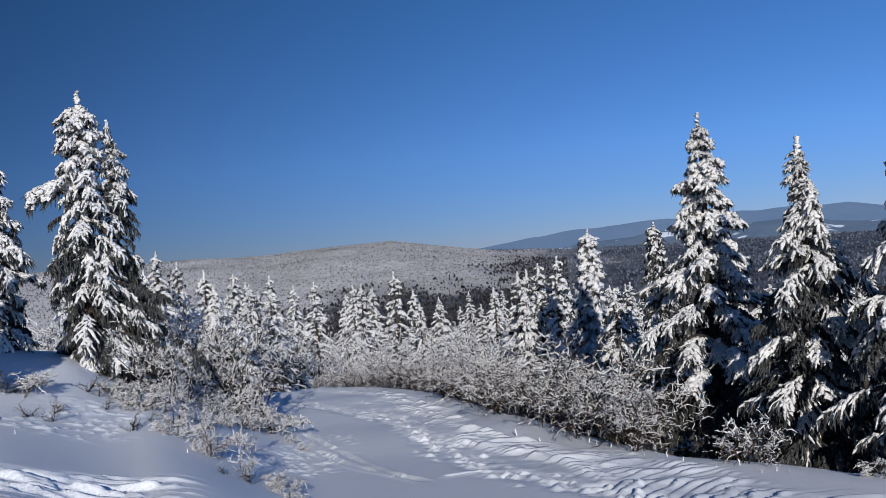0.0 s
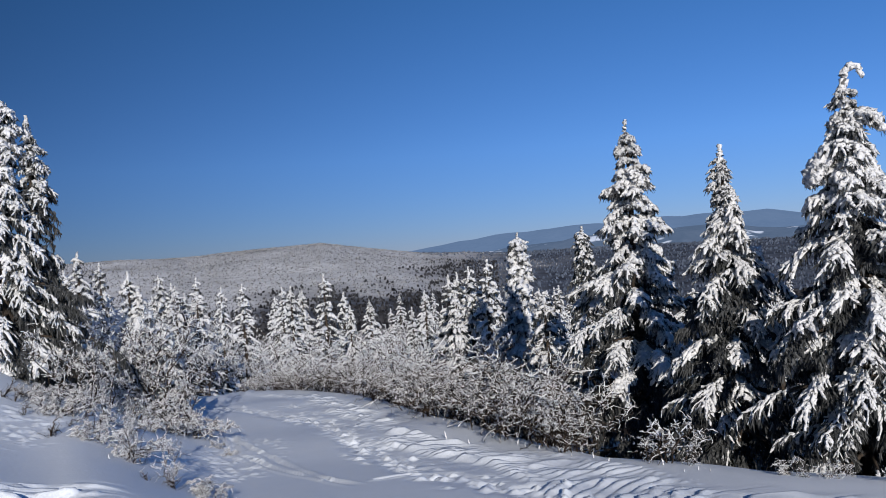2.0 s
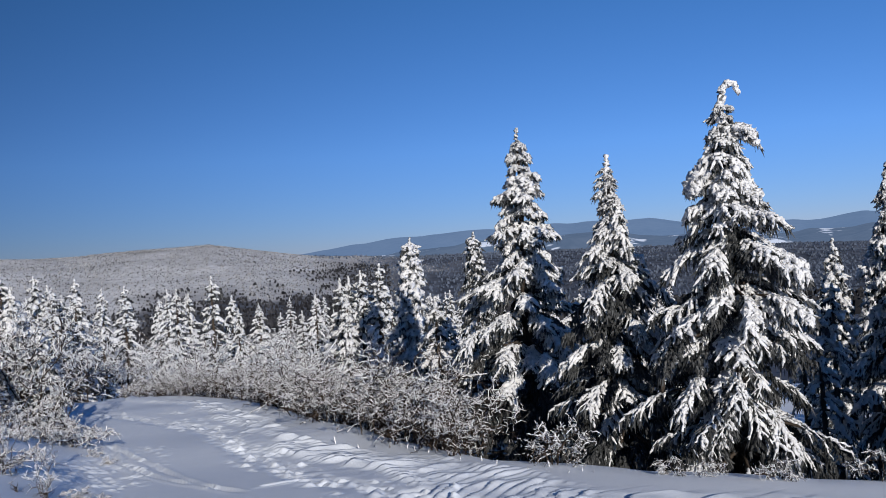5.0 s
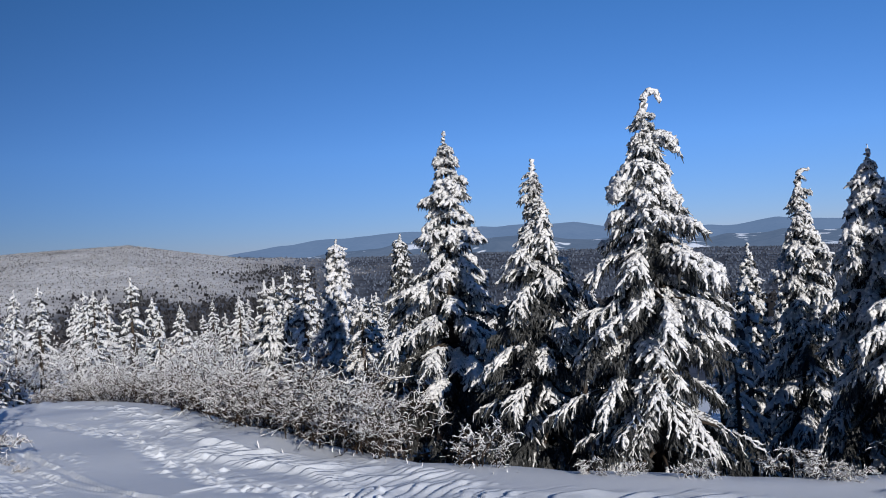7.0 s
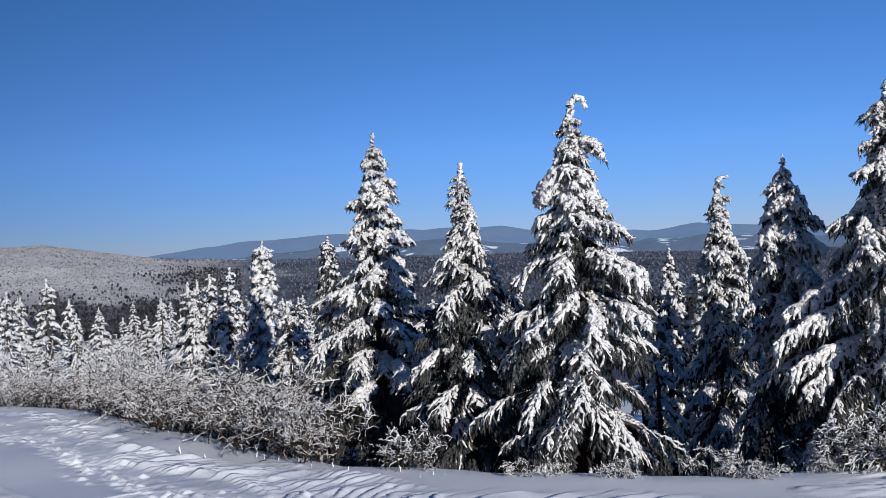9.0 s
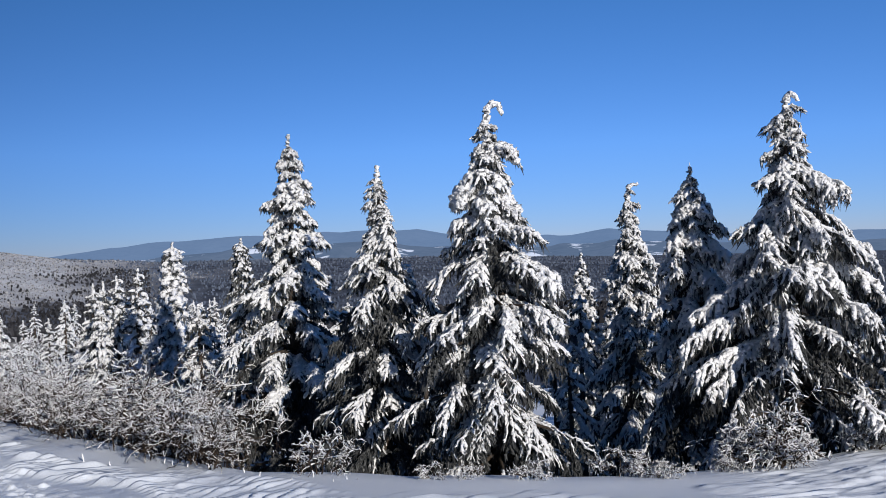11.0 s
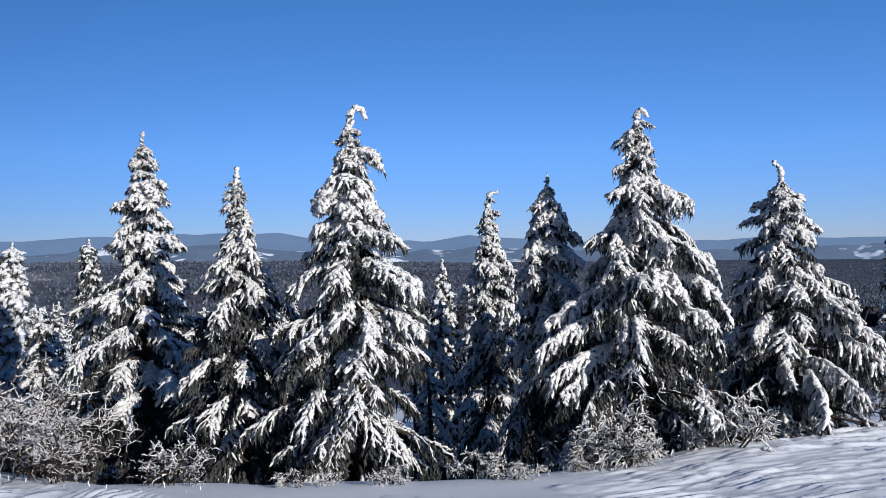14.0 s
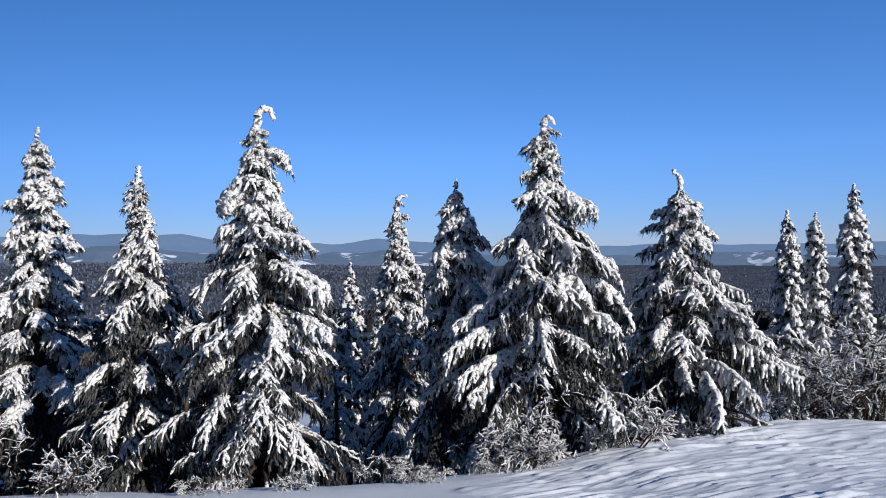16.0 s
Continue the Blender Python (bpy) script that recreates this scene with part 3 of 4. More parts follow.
COLUMN = [(0, 0.05, 0.05), (0.15, 0.25, 0.25), (0.5, 0.38, 0.38), (1, 0.6, 0.6)]
NEAR = [
    ("tall, broad spruce under heavy snow beside frosted shrubs", 16.8, 15.0, 7.25, 11,
     [(0, 0.03, 0.03), (0.08, 0.13, 0.13), (0.16, 0.32, 0.3), (0.3, 0.55, 0.48), (0.45, 1.05, 0.85), (0.55, 1.45, 1.25), (0.7, 1.65, 1.35), (1, 1.5, 1.4)], dict(gap=0.37, per=11, droop=0.55, snow=1.15, bare=0.3, skirt=0.38, start=0.14)),
    ("slim spruce with a thin pointed snowy top", 22.5, 12.3, 5.05, 12,
     [(0, 0.02, 0.02), (0.1, 0.13, 0.1), (0.22, 0.34, 0.26), (0.35, 0.55, 0.68), (0.6, 0.9, 0.85), (1, 1.05, 1.05)], dict(gap=0.27, per=9, snow=0.9, bare=0.45, bare_to=0.65, skirt=0.12, sticks=((0.33, 0.38, 0.28, 0.2),))),
    ("large snow-laden spruce with a bent hooked leader", 29.7, 11.3, 8.6, 13,
     [(0, 0.06, 0.06), (0.1, 0.15, 0.13), (0.2, 0.24, 0.24), (0.3, 0.52, 0.62), (0.42, 0.82, 0.9), (0.55, 1.0, 0.95), (0.65, 1.08, 1.02), (1, 1.0, 1.05)],
     dict(gap=0.25, per=10, snow=0.95, bare=0.16, sticks=((0.33, 0.36, 0.32, 0.05),), leader=((0.02, 0.12), (0.05, 0.08), (0.09, 0.02), (0.05, -0.08), (0.02, -0.08)),
          extra=((0.1, 0, 0.36, 0.25, 0.25), (0.1, -20, 0.34, 0.2, 0.25), (0.09, 15, 0.34, 0.3, 0.4), (0.1, -8, 0.38, 0.1, 0.4), (0.15, 180, 0.56, -0.35, 0.4), (0.16, 200, 0.55, -0.4, 0.4), (0.17, 165, 0.5, -0.3, 0.4), (0.15, 190, 0.5, -0.2, 0.6), (0.2, 10, 0.42, -0.3, 0.4)))),
    ("narrow spruce with a tip nodding under snow", 38.7, 16.0, 3.4, 14,
     [(0, 0.05, 0.05), (0.15, 0.22, 0.22), (0.3, 0.42, 0.45), (0.6, 0.75, 0.6), (1, 0.8, 0.7)], dict(gap=0.28, per=8, droop=1.0, leader=((0.0, 0.1), (0.08, 0.06), (0.1, -0.01)))),
    ("shaded blunt-topped spruce dense with snow", 42.5, 13.4, 4.1, 15,
     [(0, 0.08, 0.08), (0.08, 0.26, 0.28), (0.25, 0.48, 0.6), (0.5, 0.78, 0.72), (1, 1.0, 0.9)], dict(bare=0.1, sticks=((0.0, 0.0, 0.15, 0.05),), gap=0.26, per=8, droop=1.1)),
    ("wide spruce with long drooping snowy lower boughs", 48.2, 12.5, 8.2, 16,
     [(0, 0.05, 0.05), (0.09, 0.17, 0.17), (0.2, 0.38, 0.46), (0.3, 0.62, 0.72), (0.42, 1.0, 1.1), (0.6, 1.4, 1.3), (0.75, 1.5, 1.4), (1, 1.4, 1.4)],
     dict(comb=0.45, gap=0.3, per=9, snow=0.9, droop=0.85, leader=((0.02, 0.12), (0.05, 0.06), (0.06, -0.02), (0.03, -0.08)),
          extra=((0.17, -8, 0.9, -0.3, 0.2), (0.18, -14, 0.75, -0.3, 0.2), (0.45, 195, 1.45, -0.15, 0.45), (0.55, 215, 1.6, 0.12, 0.75), (0.62, 190, 1.8, -0.1, 0.55), (0.64, 228, 1.5, 0.25, 0.75), (0.66, 195, 1.9, 0.0, 0.6), (0.5, -35, 1.2, 0.1, 0.7), (0.4, 10, 1.2, 0.0, 0.3), (0.36, -5, 1.0, 0.05, 0.2), (0.52, 250, 1.1, 0.1, 0.75)))),
    ("broad lopsided spruce with a dead crooked tip", 56.9, 15.0, 4.0, 17,
     [(0, 0.05, 0.05), (0.12, 0.36, 0.4), (0.25, 0.78, 0.82), (0.4, 0.95, 1.2), (0.6, 1.1, 1.75), (0.8, 1.2, 2.1), (1, 1.3, 2.0)], dict(leader=((0.0, 0.12), (-0.02, 0.1), (-0.06, 0.07), (-0.03, 0.04)), gap=0.3, per=9, snow=0.95, droop=0.72, comb=0.5,
          extra=((0.54, -12, 1.9, -0.2, 0.25), (0.58, -22, 2.0, -0.14, 0.28), (0.5, 205, 1.3, 0.0, 0.5), (0.48, 235, 1.2, 0.1, 0.6), (0.4, -20, 1.3, 0.0, 0.4), (0.62, 262, 1.2, 0.1, 0.8)))),
    ("slender column-like spruce crusted with snow", 63.2, 22.0, 2.0, 18, COLUMN, dict(gap=0.16, per=6, droop=1.1)),
    ("slender column-like spruce crusted with snow", 64.8, 22.5, 1.79, 19, COLUMN, dict(gap=0.16, per=6, droop=1.1)),
    ("tall column-like spruce crusted with snow", 66.9, 20.0, 3.44, 20, COLUMN, dict(gap=0.16, per=6, droop=1.0)),
    ("twin-topped snowy spruce on the bank", -22.1, 15.0, 11.2, 21,
     [(0, 0.12, 0.1), (0.08, 0.26, 0.24), (0.2, 0.3, 0.22), (0.33, 0.36, 0.22), (0.45, 0.5, 0.4), (0.6, 0.65, 0.75), (0.8, 0.85, 1.1), (1, 0.9, 1.4)],
     dict(gap=0.27, per=9, droop=0.85, bare=0.33, bare_to=0.6, extra=((0.3, 178, 0.85, 0.1, 0.4), (0.31, 190, 0.8, 0.05, 0.45)))),
    ("second leaning stem of a snowy spruce pair", -20.45, 15.2, 9.5, 26,
     [(0, 0.06, 0.06), (0.15, 0.12, 0.22), (0.35, 0.15, 0.32), (0.5, 0.3, 0.45), (0.75, 0.4, 0.9), (1, 0.5, 1.2)], dict(gap=0.2, per=6, droop=0.9, snow=0.75, bare=0.5, bare_to=0.8)),
    ("rough snowy spruce at the edge of the bank", -27.2, 15.5, 8.3, 22,
     [(0, 0.1, 0.1), (0.2, 0.2, 0.25), (0.5, 0.4, 0.5), (1, 0.7, 0.8)], dict(gap=0.2, per=6)),
    # stands out of view, added only to throw shade on the bank and its spruces
    ("unseen spruce left of the view, added to shade the bank", -37.8, 9.8, 13.0, 27,
     [(0, 0.1, 0.1), (0.2, 0.45, 0.45), (0.5, 0.95, 0.95), (1, 1.3, 1.3)], dict(gap=0.3, per=8)),
    ("small upright spruce white with snow", 9.4, 24.0, 0.7, 23,
     [(0, 0.15, 0.15), (0.2, 0.4, 0.35), (0.5, 0.6, 0.55), (1, 0.8, 0.8)], dict(gap=0.17, droop=0.9, snow=1.3)),
    ("dark spruce tip almost free of snow", 13.6, 21.0, 0.82, 24,
     [(0, 0.1, 0.1), (0.3, 0.4, 0.4), (1, 1.0, 1.0)], dict(gap=0.18, snow=0.5)),
    ("small spruce crusted with snow", 35.6, 19.0, -0.95, 25, COLUMN, dict(gap=0.18, droop=0.9)),
]
for label, az, r, el, seed, shape, opt in NEAR:
    spruce("spruce", label, az, r, top_height(az, r, el), shape, seed, "spruces along the brow", whole=r > 18, detail=0.55 if r > 18 else 1.0, **opt)


# ---- frosted shrubs ----
def shrub_meshes(H, spread, stems, seed, rime=1.0, arch=0.5, fine=1.0, twigs=1.0, low=0.15):
    """Bare crooked twigs with rime lying on them. twigs: the share of the finest wood that shows; low: how far down the rime reaches."""
    rng = np.random.default_rng(seed)
    levels = [([], []), ([], []), ([], [])]

    def grow(p, d, L, rad, level):
        s = np.linspace(0, 1, (6, 6, 3)[level])
        side = rng.normal(size=3)
        side -= side @ d * d
        line = p + L * (s[:, None] * d + (0.2 * s ** 2)[:, None] * side + (-arch * 0.5 * s ** 2)[:, None] * np.array([0, 0, 1]))
        line[1:] += rng.normal(size=line[1:].shape) * (0.06, 0.07, 0.1)[level] * L
        levels[level][0].append(line)
        levels[level][1].append(rad)
        if level < 2:
            n = int((rng.integers(7, 11), rng.integers(10, 15) * fine)[level])
            for i in range(n):
                t = rng.uniform(0.3 if level == 0 else 0.15, 1.0)
                q = np.array([np.interp(t, s, line[:, a]) for a in range(3)])
                v = d * 0.45 + rng.normal(size=3) * 0.6 + np.array([0, 0, 0.25])
                long = (L * rng.uniform(0.25, 0.5) * (1.2 - 0.5 * t), rng.uniform(0.035, 0.12) * (0.6 + 0.4 * H))[level]
                grow(q, v / np.linalg.norm(v), long, rad * 0.5, level + 1)

    for i in range(stems):
        a = rng.uniform(0, 6.283)
        out = rng.uniform(0.1, 1.0) * spread / H
        d = np.array([math.cos(a) * out, math.sin(a) * out, 1.0])
        p = np.array([math.cos(a), math.sin(a), 0]) * rng.uniform(0, 0.25) * spread - np.array([0, 0, 0.1])
        grow(p, d / np.linalg.norm(d), H * rng.uniform(0.55, 1.05), 0.008 + 0.003 * H, 0)
    dark, white = Soup(), Soup()
    for level, (lines, radii) in enumerate(levels):
        lines, radii = np.array(lines), np.array(radii)
        S = lines.shape[1]
        wood = rng.uniform(size=len(lines)) < (1, 1, twigs)[level]
        dark.tubes(lines[wood], radii[wood][:, None] * np.linspace(1, 0.4, S), 3, rng)
        pick = rng.uniform(size=len(lines)) < (0.25, 0.35, 0.66)[level] * np.clip(low + 1.3 * lines[:, -1, 2] / H, 0, 1)
        on = lines[pick][:, (3, 1, 0)[level]:]
        fat = np.interp(np.linspace(0, 1, on.shape[1]), [0, 0.4, 0.8, 1], [0.5, 1.0, 1.1, 0.6])
        white.tubes(on + (0, 0, 0.006), (0.0054 + 0.15 * radii[pick])[:, None] * fat * rime * rng.uniform(0.4, 1.4, (pick.sum(), on.shape[1])), 3, rng, 0.35)
    return dark.mesh("stem", TWIG), white.mesh("rime", RIME)


def shrub_kind(name, label, *args, **kw):
    t = empty(name)
    a, b = shrub_meshes(*args, **kw)
    part("stem", a, t, "thin dark branching wood")
    tagged(part("rime", b, t, "white rime along the twigs"), kind="stuff")
    return tagged(t, label, "shrub", "frosted shrubs")


def scatter(kinds, places):
    """Puts the kinds, and copies of them, at the (azimuth, distance, scale) places."""
    rng = np.random.default_rng(77)
    used = set()
    for n, (az, r, size) in enumerate(places):
        k = kinds[n % len(kinds)]
        m = Matrix.Translation(spot(az, r, 0.03)) @ Matrix.Rotation(rng.uniform(0, 6.283), 4, "Z")
        if k.name in used:
            c = copy_thing(k, m)
            c.scale = (size * rng.uniform(0.9, 1.1), size * rng.uniform(0.9, 1.1), size)
        else:
            used.add(k.name)
            k.matrix_basis = m
            k.scale = (size, size, size)


rng = np.random.default_rng(5)
THICKET = [shrub_kind("shrub", "leafless shrub thick with white rime", 1.4, 0.95, 6, 100 + i, fine=1.0, rime=1.1, twigs=0.8) for i in range(4)]
places = []
for az in np.arange(-8.5, 10.9, 0.6):
    edge = float(np.interp(az, EDGE_AZ, EDGE_R))
    for row in range(2):
        r = edge + rng.uniform(0.5, 1.4) + row * rng.uniform(1.5, 3.5)
        places.append((az + rng.uniform(-0.4, 0.4), r, (1.0 + 0.3 * row) * rng.uniform(0.75, 1.15) * float(np.interp(az, [-8, 0, 6, 12], [0.75, 1.0, 1.12, 1.12]))))
for az, r, size in ((12.2, 11.3, 0.75), (11.6, 10.9, 0.8), (63.4, 17.6, 1.25), (64.8, 17.2, 1.5), (66.2, 17.4, 1.65), (67.5, 17.3, 1.75), (68.8, 17.6, 1.7), (70.3, 17.5, 1.7), (61.8, 16.6, 0.8), (65.4, 18.6, 1.7), (67, 18.8, 1.8), (68.4, 19, 1.8)):
    places.append((az, r, size))
scatter(THICKET, places)
LOW = [shrub_kind("bush", "low frosted bush poking through the snow", 0.75, 0.5, 5, 200 + i, rime=1.15, arch=0.8, fine=1.0, low=0.8) for i in range(3)]
TWISTED = [shrub_kind("twisted_shrub", "sparse crooked shrub with thick white rime", 1.05, 0.4, 3, 240 + i, rime=1.35, arch=0.55, fine=0.7, low=0.5) for i in range(2)]
scatter(TWISTED, [(17.9, 9.7, 0.95), (46.6, 10.5, 1.25), (47.3, 10.5, 1.1), (53.4, 11.6, 0.95), (52.4, 11.6, 0.7), (19.2, 9.6, 0.45), (16.9, 9.9, 0.6)])
places = [(25.2, 9.2, 0.5), (28, 9.3, 0.45), (31.5, 9.2, 0.6), (38, 9.8, 0.85), (39.3, 9.7, 0.7), (40.5, 9.6, 0.5), (45, 10.6, 1.2), (46.2, 10.6, 1.2), (47.7, 10.5, 1.3),
          (48.2, 10.8, 1.0), (51.8, 11.6, 1.0), (53.2, 11.6, 1.6), (55, 12.4, 1.0), (58, 13.4, 0.8), (59, 13.6, 0.6), (44, 10.3, 0.7)]
places += [(-16.1, 9.7, 0.7), (-15.6, 9.9, 0.45), (-11.9, 8.95, 0.5), (-11.2, 8.8, 0.42), (-12.4, 9.1, 0.4), (-18.5, 10.5, 0.5), (-17.9, 10.4, 0.55), (-19.6, 12.2, 0.8), (-20.3, 12.6, 0.7), (-21.3, 13.2, 0.6),
           (-19.0, 12.0, 0.75), (-18.6, 12.6, 0.8), (-20.8, 13.0, 0.7), (-16.9, 10.9, 0.6), (-17.6, 11.6, 0.7), (-12.3, 15.0, 1.1), (-11.6, 15.2, 0.85), (-13.0, 15.2, 1.1), (-13.7, 14.6, 0.9), (-17.4, 15.0, 1.1),
           (-16.4, 15.6, 1.2), (-15.6, 14.6, 1.0), (-18.4, 14.0, 1.0), (-14.6, 13.6, 0.8), (-16.2, 12.6, 0.7), (-10.7, 13.8, 0.4), (-10.2, 12.9, 0.35), (-27.3, 12.2, 0.75), (-26.6, 12.0, 0.7), (-25.9, 12.4, 0.5)]
scatter(LOW, places)
SAPLING = [shrub_kind("sapling", "upright frosted sapling with reddish twigs", 1.15, 0.2, 4, 300 + i, rime=1.3, arch=0.1, fine=1.2, low=0.7) for i in range(2)]
scatter(SAPLING, [(-14.2, 16.2, 1.5), (-15.3, 16.4, 1.4), (-13.2, 16.0, 1.2), (-12.5, 15.6, 0.9), (-16.0, 16.0, 1.1), (-13.8, 9.0, 0.42), (-15.7, 9.6, 0.5), (-17.0, 13.5, 0.9), (-19.8, 13.4, 0.8), (-18.0, 13.2, 0.8)])
WEED = [shrub_kind("dry_weed", "dry dark weed stalks poking out of the snow", 0.34, 0.14, 2, 320 + i, rime=0.35, arch=0.2, fine=0.3) for i in range(2)]
scatter(WEED, [(-25.6, 10.9, 1.2), (-25.0, 10.7, 0.9), (-22.9, 12.7, 1.3), (-22.3, 12.6, 0.9), (-20.5, 10.5, 1.3), (-21.8, 11.8, 0.8), (-15.0, 8.8, 0.8), (-13.6, 8.9, 0.9), (-19.4, 11.2, 0.7), (-24.2, 11.4, 0.8)])
for az, r, tall, seed in ((-14.9, 17.4, 2.3, 702), (-13.5, 16.8, 1.9, 703), (-14.2, 17.8, 1.7, 704)):
    spruce("spruce_sapling", "slender spruce sapling rimed with snow on the bank", az, r, tall, [(0, 0.04, 0.04), (0.4, 0.25, 0.25), (1, 0.5, 0.5)], seed, "saplings on the bank",
           gap=0.17, per=6, detail=0.5, snow=1.1, whole=True, bare=0.0)

# ---- frosted stalks on the open snow ----
def stalk_kind(seed):
    rng = np.random.default_rng(seed)
    t = empty("stalk")
    s = np.linspace(0, 1, 5)
    line = s[:, None] * np.array([rng.uniform(-0.15, 0.15), rng.uniform(-0.15, 0.15), 1.0]) * 0.2 + rng.normal(size=(5, 3)) * 0.006 - (0, 0, 0.03)
    dark, white = Soup(), Soup()
    dark.tubes(line[None], np.linspace(0.006, 0.003, 5)[None], 4, rng)
    white.tubes(line[None, 1:] + (0.003, -0.004, 0.004), (np.array([0.008, 0.014, 0.012, 0.007]) * rng.uniform(0.8, 1.3, 4))[None], 6, rng, 0.3)
    part("stem", dark.mesh("stem", TWIG), t, "thin dark stem")
    part("rime", white.mesh("rime", RIME), t, "white frost sleeve")
    return tagged(t, "short frosted stalk sticking out of the snow", "plant", "frosted stalks")


STALKS = [stalk_kind(600 + i) for i in range(4)]
places = [(3.9, 12.6, 0.8), (5.4, 11.9, 0.65)]
for az in np.arange(6.5, 21, 1.1):
    places.append((az + rng.uniform(-0.3, 0.3), float(np.interp(az, EDGE_AZ, EDGE_R)) - rng.uniform(-0.1, 0.35), rng.uniform(0.25, 0.6)))
places += [(-26.8, 9.6, 0.4), (-17.2, 9.4, 0.4)]
scatter(STALKS, places)

# ---- young forest on the slope below ----
YOUNG = [spruce("young_spruce", "young spruce white with snow", 0, 60, 4.5, [(0, 0.08, 0.08), (0.3, 0.45, 0.45), (1, w, w)], 400 + i, "young spruces on the slope below",
                gap=0.38, per=5, detail=0.5, snow=0.95, whole=True, droop=dr) for i, (w, dr) in enumerate(((1.3, 0.6), (1.1, 0.9), (1.6, 0.5), (0.95, 1.0), (1.4, 0.7)))]
DIM = [spruce("shaded_spruce", "shaded dark spruce dusted with snow", 0, 60, 4.5, [(0, 0.08, 0.08), (0.3, 0.5, 0.5), (1, w, w)], 450 + i, "spruces behind the brow",
              gap=0.5, per=5, detail=0.5, snow=0.9, whole=True, droop=0.9) for i, w in enumerate((1.2, 1.0, 1.4))]


def to_line(az, r, table, drop):
    """Scale that brings a 4.5 m tree at az, r up to a skyline given as (azimuth, elevation), less drop degrees."""
    el = float(np.interp(az, [a for a, e in table], [e for a, e in table])) - drop
    return float(np.clip((EYE + r * math.tan(radians(el)) - spot(az, r)[2]) / 4.5, 0.35, 2.0))


SKYLINE = [(-32, 2.0), (-19, 1.4), (-16, 0.2), (-12, -0.7), (-9, -1.4), (-3, -1.6), (2, -2.0), (6, -1.4), (14, -1.4)]
places = []
while len(places) < 85:
    az, r = rng.uniform(-32, 13), 30 + 150 * rng.uniform() ** 1.7
    if r < 50 and -11 < az < -6.5:
        continue
    places.append((az, r, to_line(az, r, SKYLINE, abs(rng.normal()) * 1.9)))
for az, r, el in ((-8.6, 62, -1.2), (-6.1, 60, -1.6), (-3.4, 44, -0.95), (-2.2, 46, -2.2), (-0.5, 40, -3.0), (2.2, 36, -3.5), (3.1, 40, -2.5), (4.7, 31, -1.6),
                  (5.3, 31.5, -1.5), (6.1, 31, -1.2), (7.3, 30, -0.8), (-18.2, 26, 1.5), (-17.0, 27, 0.8), (-15.4, 33, 0.1), (-13.6, 36, -0.3), (-11.4, 45, -0.6), (-9.9, 50, -1.3)):
    places.append((az, r, to_line(az, r, [(0, el)], 0)))
scatter(YOUNG, places)
places = []
for i in range(85):
    az, r = rng.uniform(8, 73), 17 + 36 * rng.uniform() ** 1.5
    places.append((az, r + (6 if az > 55 else 0), to_line(az, r, [(8, -3.0), (30, -2.5), (73, -3.5)], abs(rng.normal()) * 2)))
for i in range(60):
    az, r = rng.uniform(11, 73), 50 + 130 * rng.uniform()
    places.append((az, r, to_line(az, r, [(8, -2.6), (73, -2.9)], abs(rng.normal()))))
places += [(az, r, to_line(az, r, [(0, -3.5)], d)) for az, r, d in ((25.2, 16, 0), (26.3, 18, 1), (34.6, 15, 1), (35.4, 17, 0), (45.2, 17, 0), (46, 19, 1), (52.6, 17, 1), (53.5, 19, 0.5), (19.6, 17, 0.5), (20.3, 19, 0))]
scatter(DIM, places)
FAR_SHRUB = [shrub_kind("birch_shrub", "tall leafless birch scrub white with rime", 3.6, 1.7, 4, 500 + i, low=0.5, rime=2.8, fine=0.75, arch=0.3, twigs=0.15) for i in range(4)]
places = []
while len(places) < 240:
    az, r = rng.uniform(-31, 13), 27 + 110 * rng.uniform() ** 1.6
    if r < 44 and -11 < az < -6.5:
        continue
    places.append((az, r, min(1.25, 1.2 * to_line(az, r, SKYLINE, 0.9 + abs(rng.normal()) * 1.6))))
places += [(-18.8, 22, 0.7), (-17.3, 23, 0.75), (-16.1, 24, 0.75), (-15, 26, 0.8), (-13.8, 27, 0.7), (-19.5, 24, 0.8), (-12.6, 29, 0.7)]
scatter(FAR_SHRUB, places)


# ---- far woods: countless small crowns on the hills ----
def far_wood(name, label, count, az0, az1, r0, r1, size, mat, seed, keep=None):
    rng = np.random.default_rng(seed)
    az = np.radians(rng.uniform(az0, az1, count))
    r = (rng.uniform(r0 ** 1.2, r1 ** 1.2, count)) ** (1 / 1.2)
    x, y = r * np.sin(az), r * np.cos(az)
    if keep is not None:
        m = keep(x, y)
        x, y = x[m], y[m]
    z = height(x, y)
    n = len(x)
    h = size * rng.uniform(0.35, 1.3, n)
    w = h * rng.uniform(0.4, 0.8, n)
    soup = Soup()
    c = np.stack([x, y, z], 1)[:, None, :] + np.array([0, 1.0])[None, :, None] * h[:, None, None] * np.array([0, 0, 1.0])
    rad = w[:, None] * np.array([1.0, 0.45])
    soup.tubes(c + rng.normal(size=c.shape) * 0.03 * h[:, None, None], rad, 4, rng, 0.35)
    return tagged(new(name, soup.mesh(name, mat, False)), label, "forest", kind="stuff")


def scattered(x, y):
    return np.random.default_rng(9).uniform(0.05, 0.95, x.shape)


def frosted(x, y):
    return gloomy(x, y) < scattered(x, y)


def bare(x, y):
    return gloomy(x, y) > scattered(x, y)


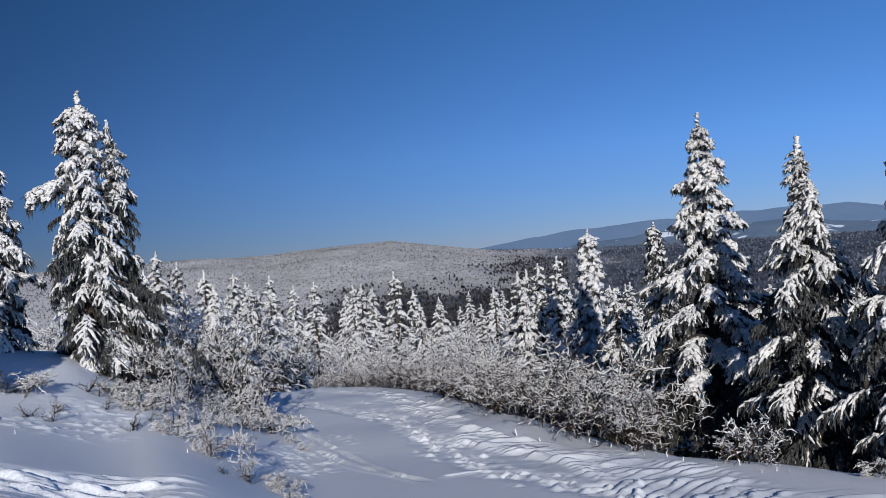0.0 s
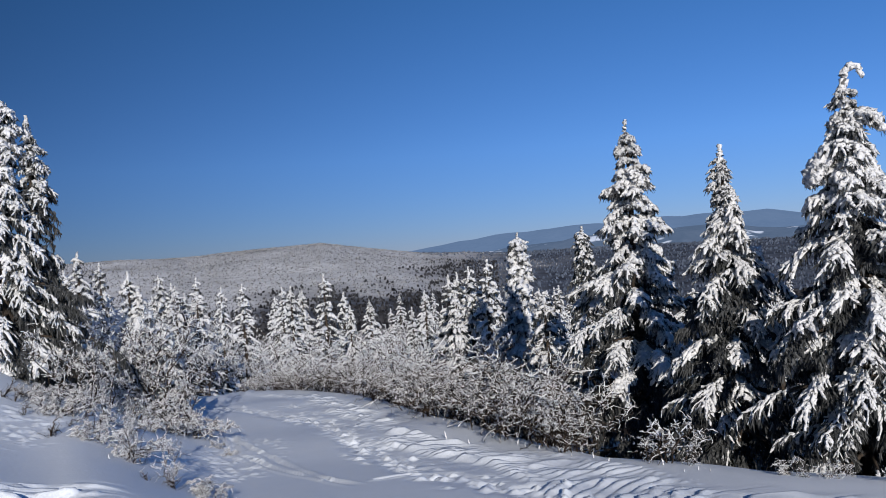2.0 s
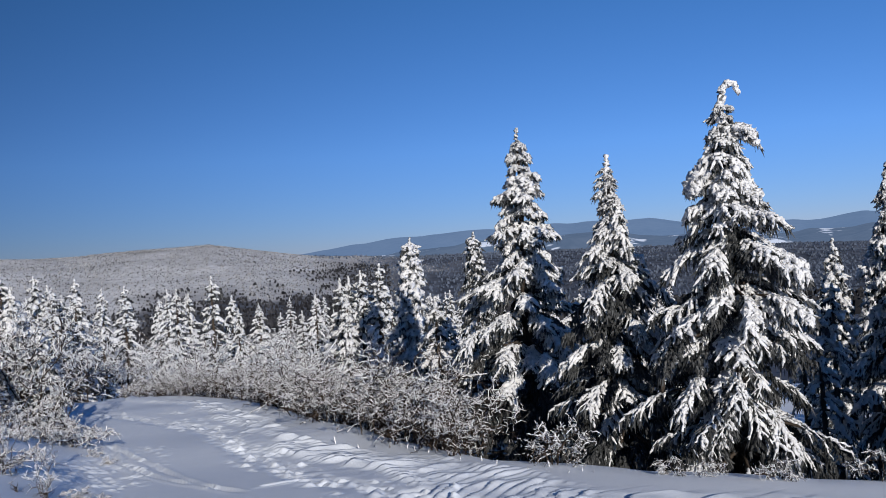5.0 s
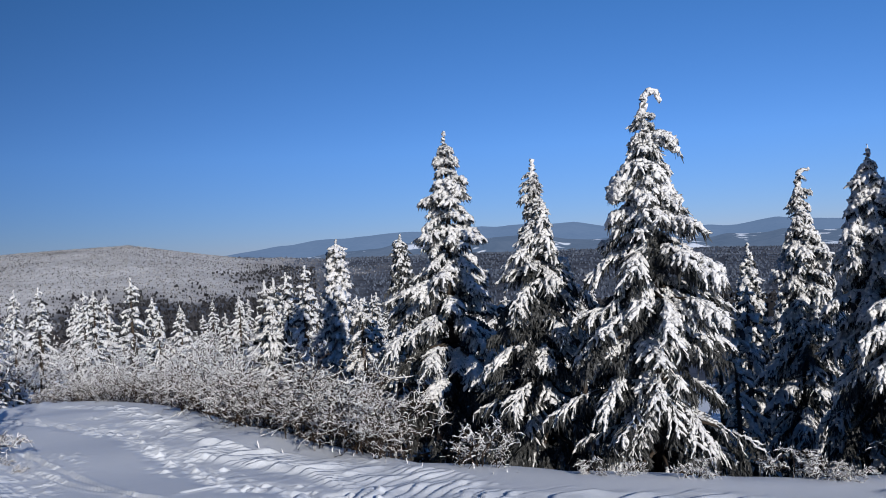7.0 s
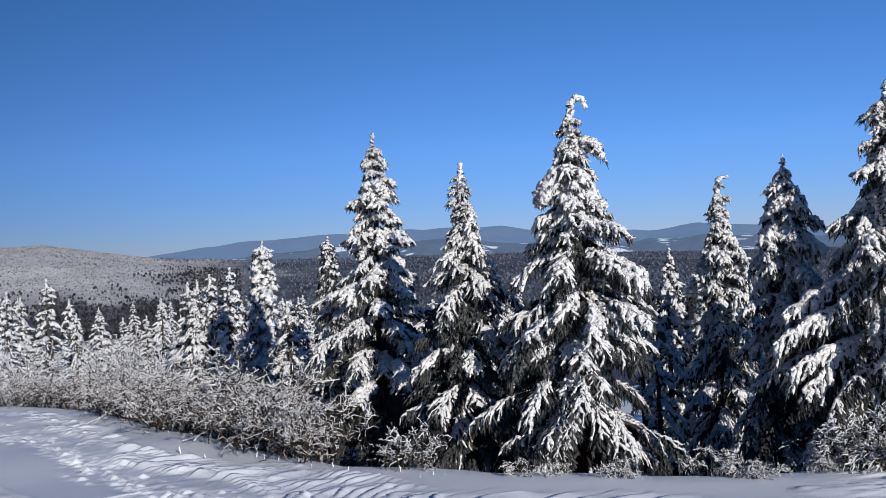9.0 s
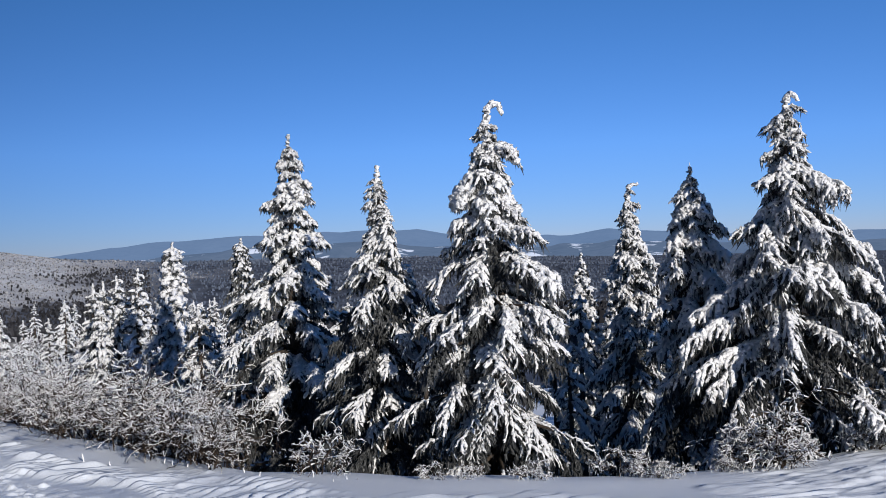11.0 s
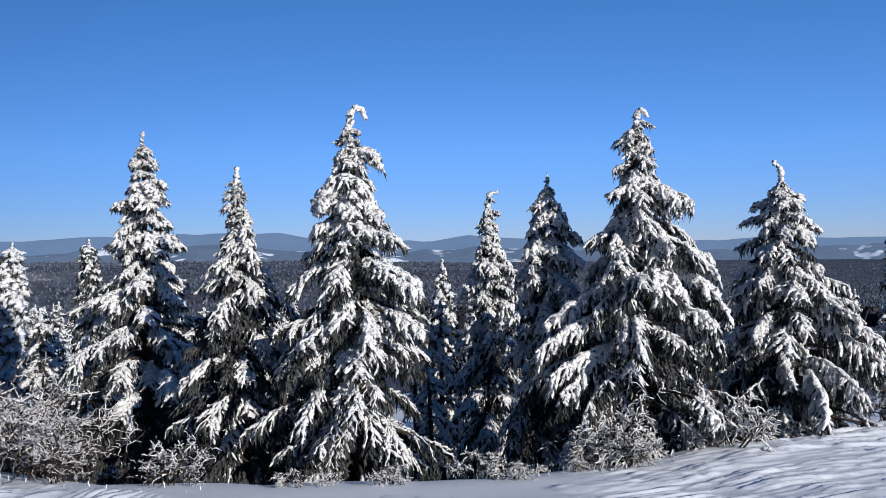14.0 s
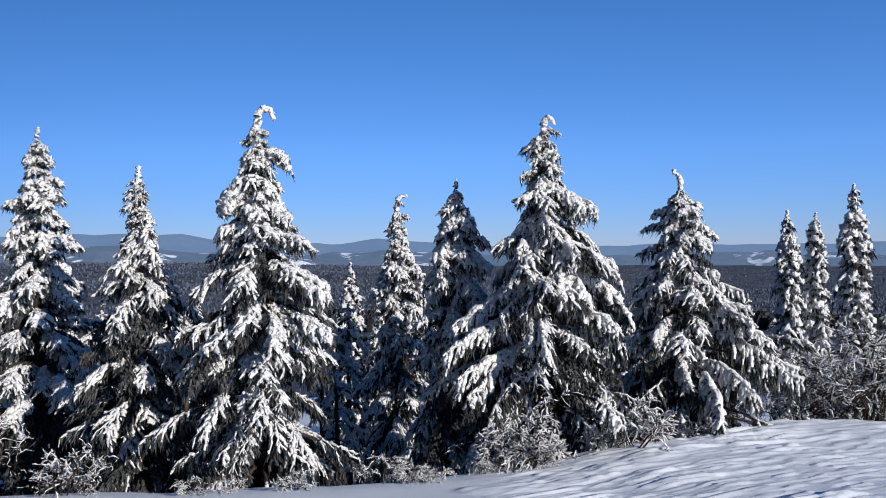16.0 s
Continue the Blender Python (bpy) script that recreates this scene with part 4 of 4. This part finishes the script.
far_wood("hill_forest", "grey-white frosted forest covering the far hill", 70000, -34, 22, 560, 1750, 1.2, FROST_CROWN, 61, frosted)
far_wood("ridge_forest", "dark grey forest on the ridges beyond", 20000, 6, 76, 600, 1500, 2.2, HAZED_WOOD, 64, bare)
far_wood("foot_forest", "dark leafless forest at the foot of the hill", 14000, -14, 8, 560, 1300, 2.4, VALLEY_WOOD, 66, bare)
far_wood("distant_forest", "grey forest on distant slopes", 12000, 3, 76, 1400, 2700, 2.6, HAZED_WOOD, 65)
far_wood("valley_forest", "dark leafless forest in the valley", 12000, -12, 74, 260, 700, 3.6, VALLEY_WOOD, 62, bare)
far_wood("slope_forest", "frosted forest on the lower slope", 12000, -34, 4, 180, 650, 2.2, FROST_CROWN, 63, frosted)


# ---- far mountains ----
def mountains(name, label, rows, r_top, r_foot, colour, glow, seed, clearings=True):
    az = np.arange(-50, 95, 0.25)
    el = np.interp(az, [a for a, e in rows], [e for a, e in rows])
    k = np.linspace(0, 1, 14)
    a, kk = np.meshgrid(np.radians(az), k, indexing="ij")
    r = r_foot + (r_top - r_foot) * kk
    x, y = r * np.sin(a), r * np.cos(a)
    top = EYE + r_top * np.tan(np.radians(el))[:, None] + 6 * lattice(az[:, None] * 0.9, np.zeros((len(az), 1)), seed)
    foot = -150.0
    z = foot + (top - foot) * smooth(0, 1, kk) ** 0.8 + 40 * lattice(x / 260, y / 260, seed + 1) * np.sin(kk * math.pi)
    i = np.arange(x.size).reshape(x.shape)
    soup = Soup()
    soup.v.append(np.stack([x, y, z], -1).reshape(-1, 3))
    soup.q.append(np.stack([i[:-1, :-1], i[:-1, 1:], i[1:, 1:], i[1:, :-1]], -1).reshape(-1, 4))
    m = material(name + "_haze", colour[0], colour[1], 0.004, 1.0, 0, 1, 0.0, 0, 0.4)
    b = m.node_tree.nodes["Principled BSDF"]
    # the haze in front of the range, put in as blue emission of its surface
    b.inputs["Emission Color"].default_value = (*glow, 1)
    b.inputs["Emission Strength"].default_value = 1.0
    if clearings:
        show_through(m, (0.75, 0.77, 0.8), 0.006, 0.59, 0.63)
    return tagged(new(name, soup.mesh(name, m)), label, "mountains", kind="structure")


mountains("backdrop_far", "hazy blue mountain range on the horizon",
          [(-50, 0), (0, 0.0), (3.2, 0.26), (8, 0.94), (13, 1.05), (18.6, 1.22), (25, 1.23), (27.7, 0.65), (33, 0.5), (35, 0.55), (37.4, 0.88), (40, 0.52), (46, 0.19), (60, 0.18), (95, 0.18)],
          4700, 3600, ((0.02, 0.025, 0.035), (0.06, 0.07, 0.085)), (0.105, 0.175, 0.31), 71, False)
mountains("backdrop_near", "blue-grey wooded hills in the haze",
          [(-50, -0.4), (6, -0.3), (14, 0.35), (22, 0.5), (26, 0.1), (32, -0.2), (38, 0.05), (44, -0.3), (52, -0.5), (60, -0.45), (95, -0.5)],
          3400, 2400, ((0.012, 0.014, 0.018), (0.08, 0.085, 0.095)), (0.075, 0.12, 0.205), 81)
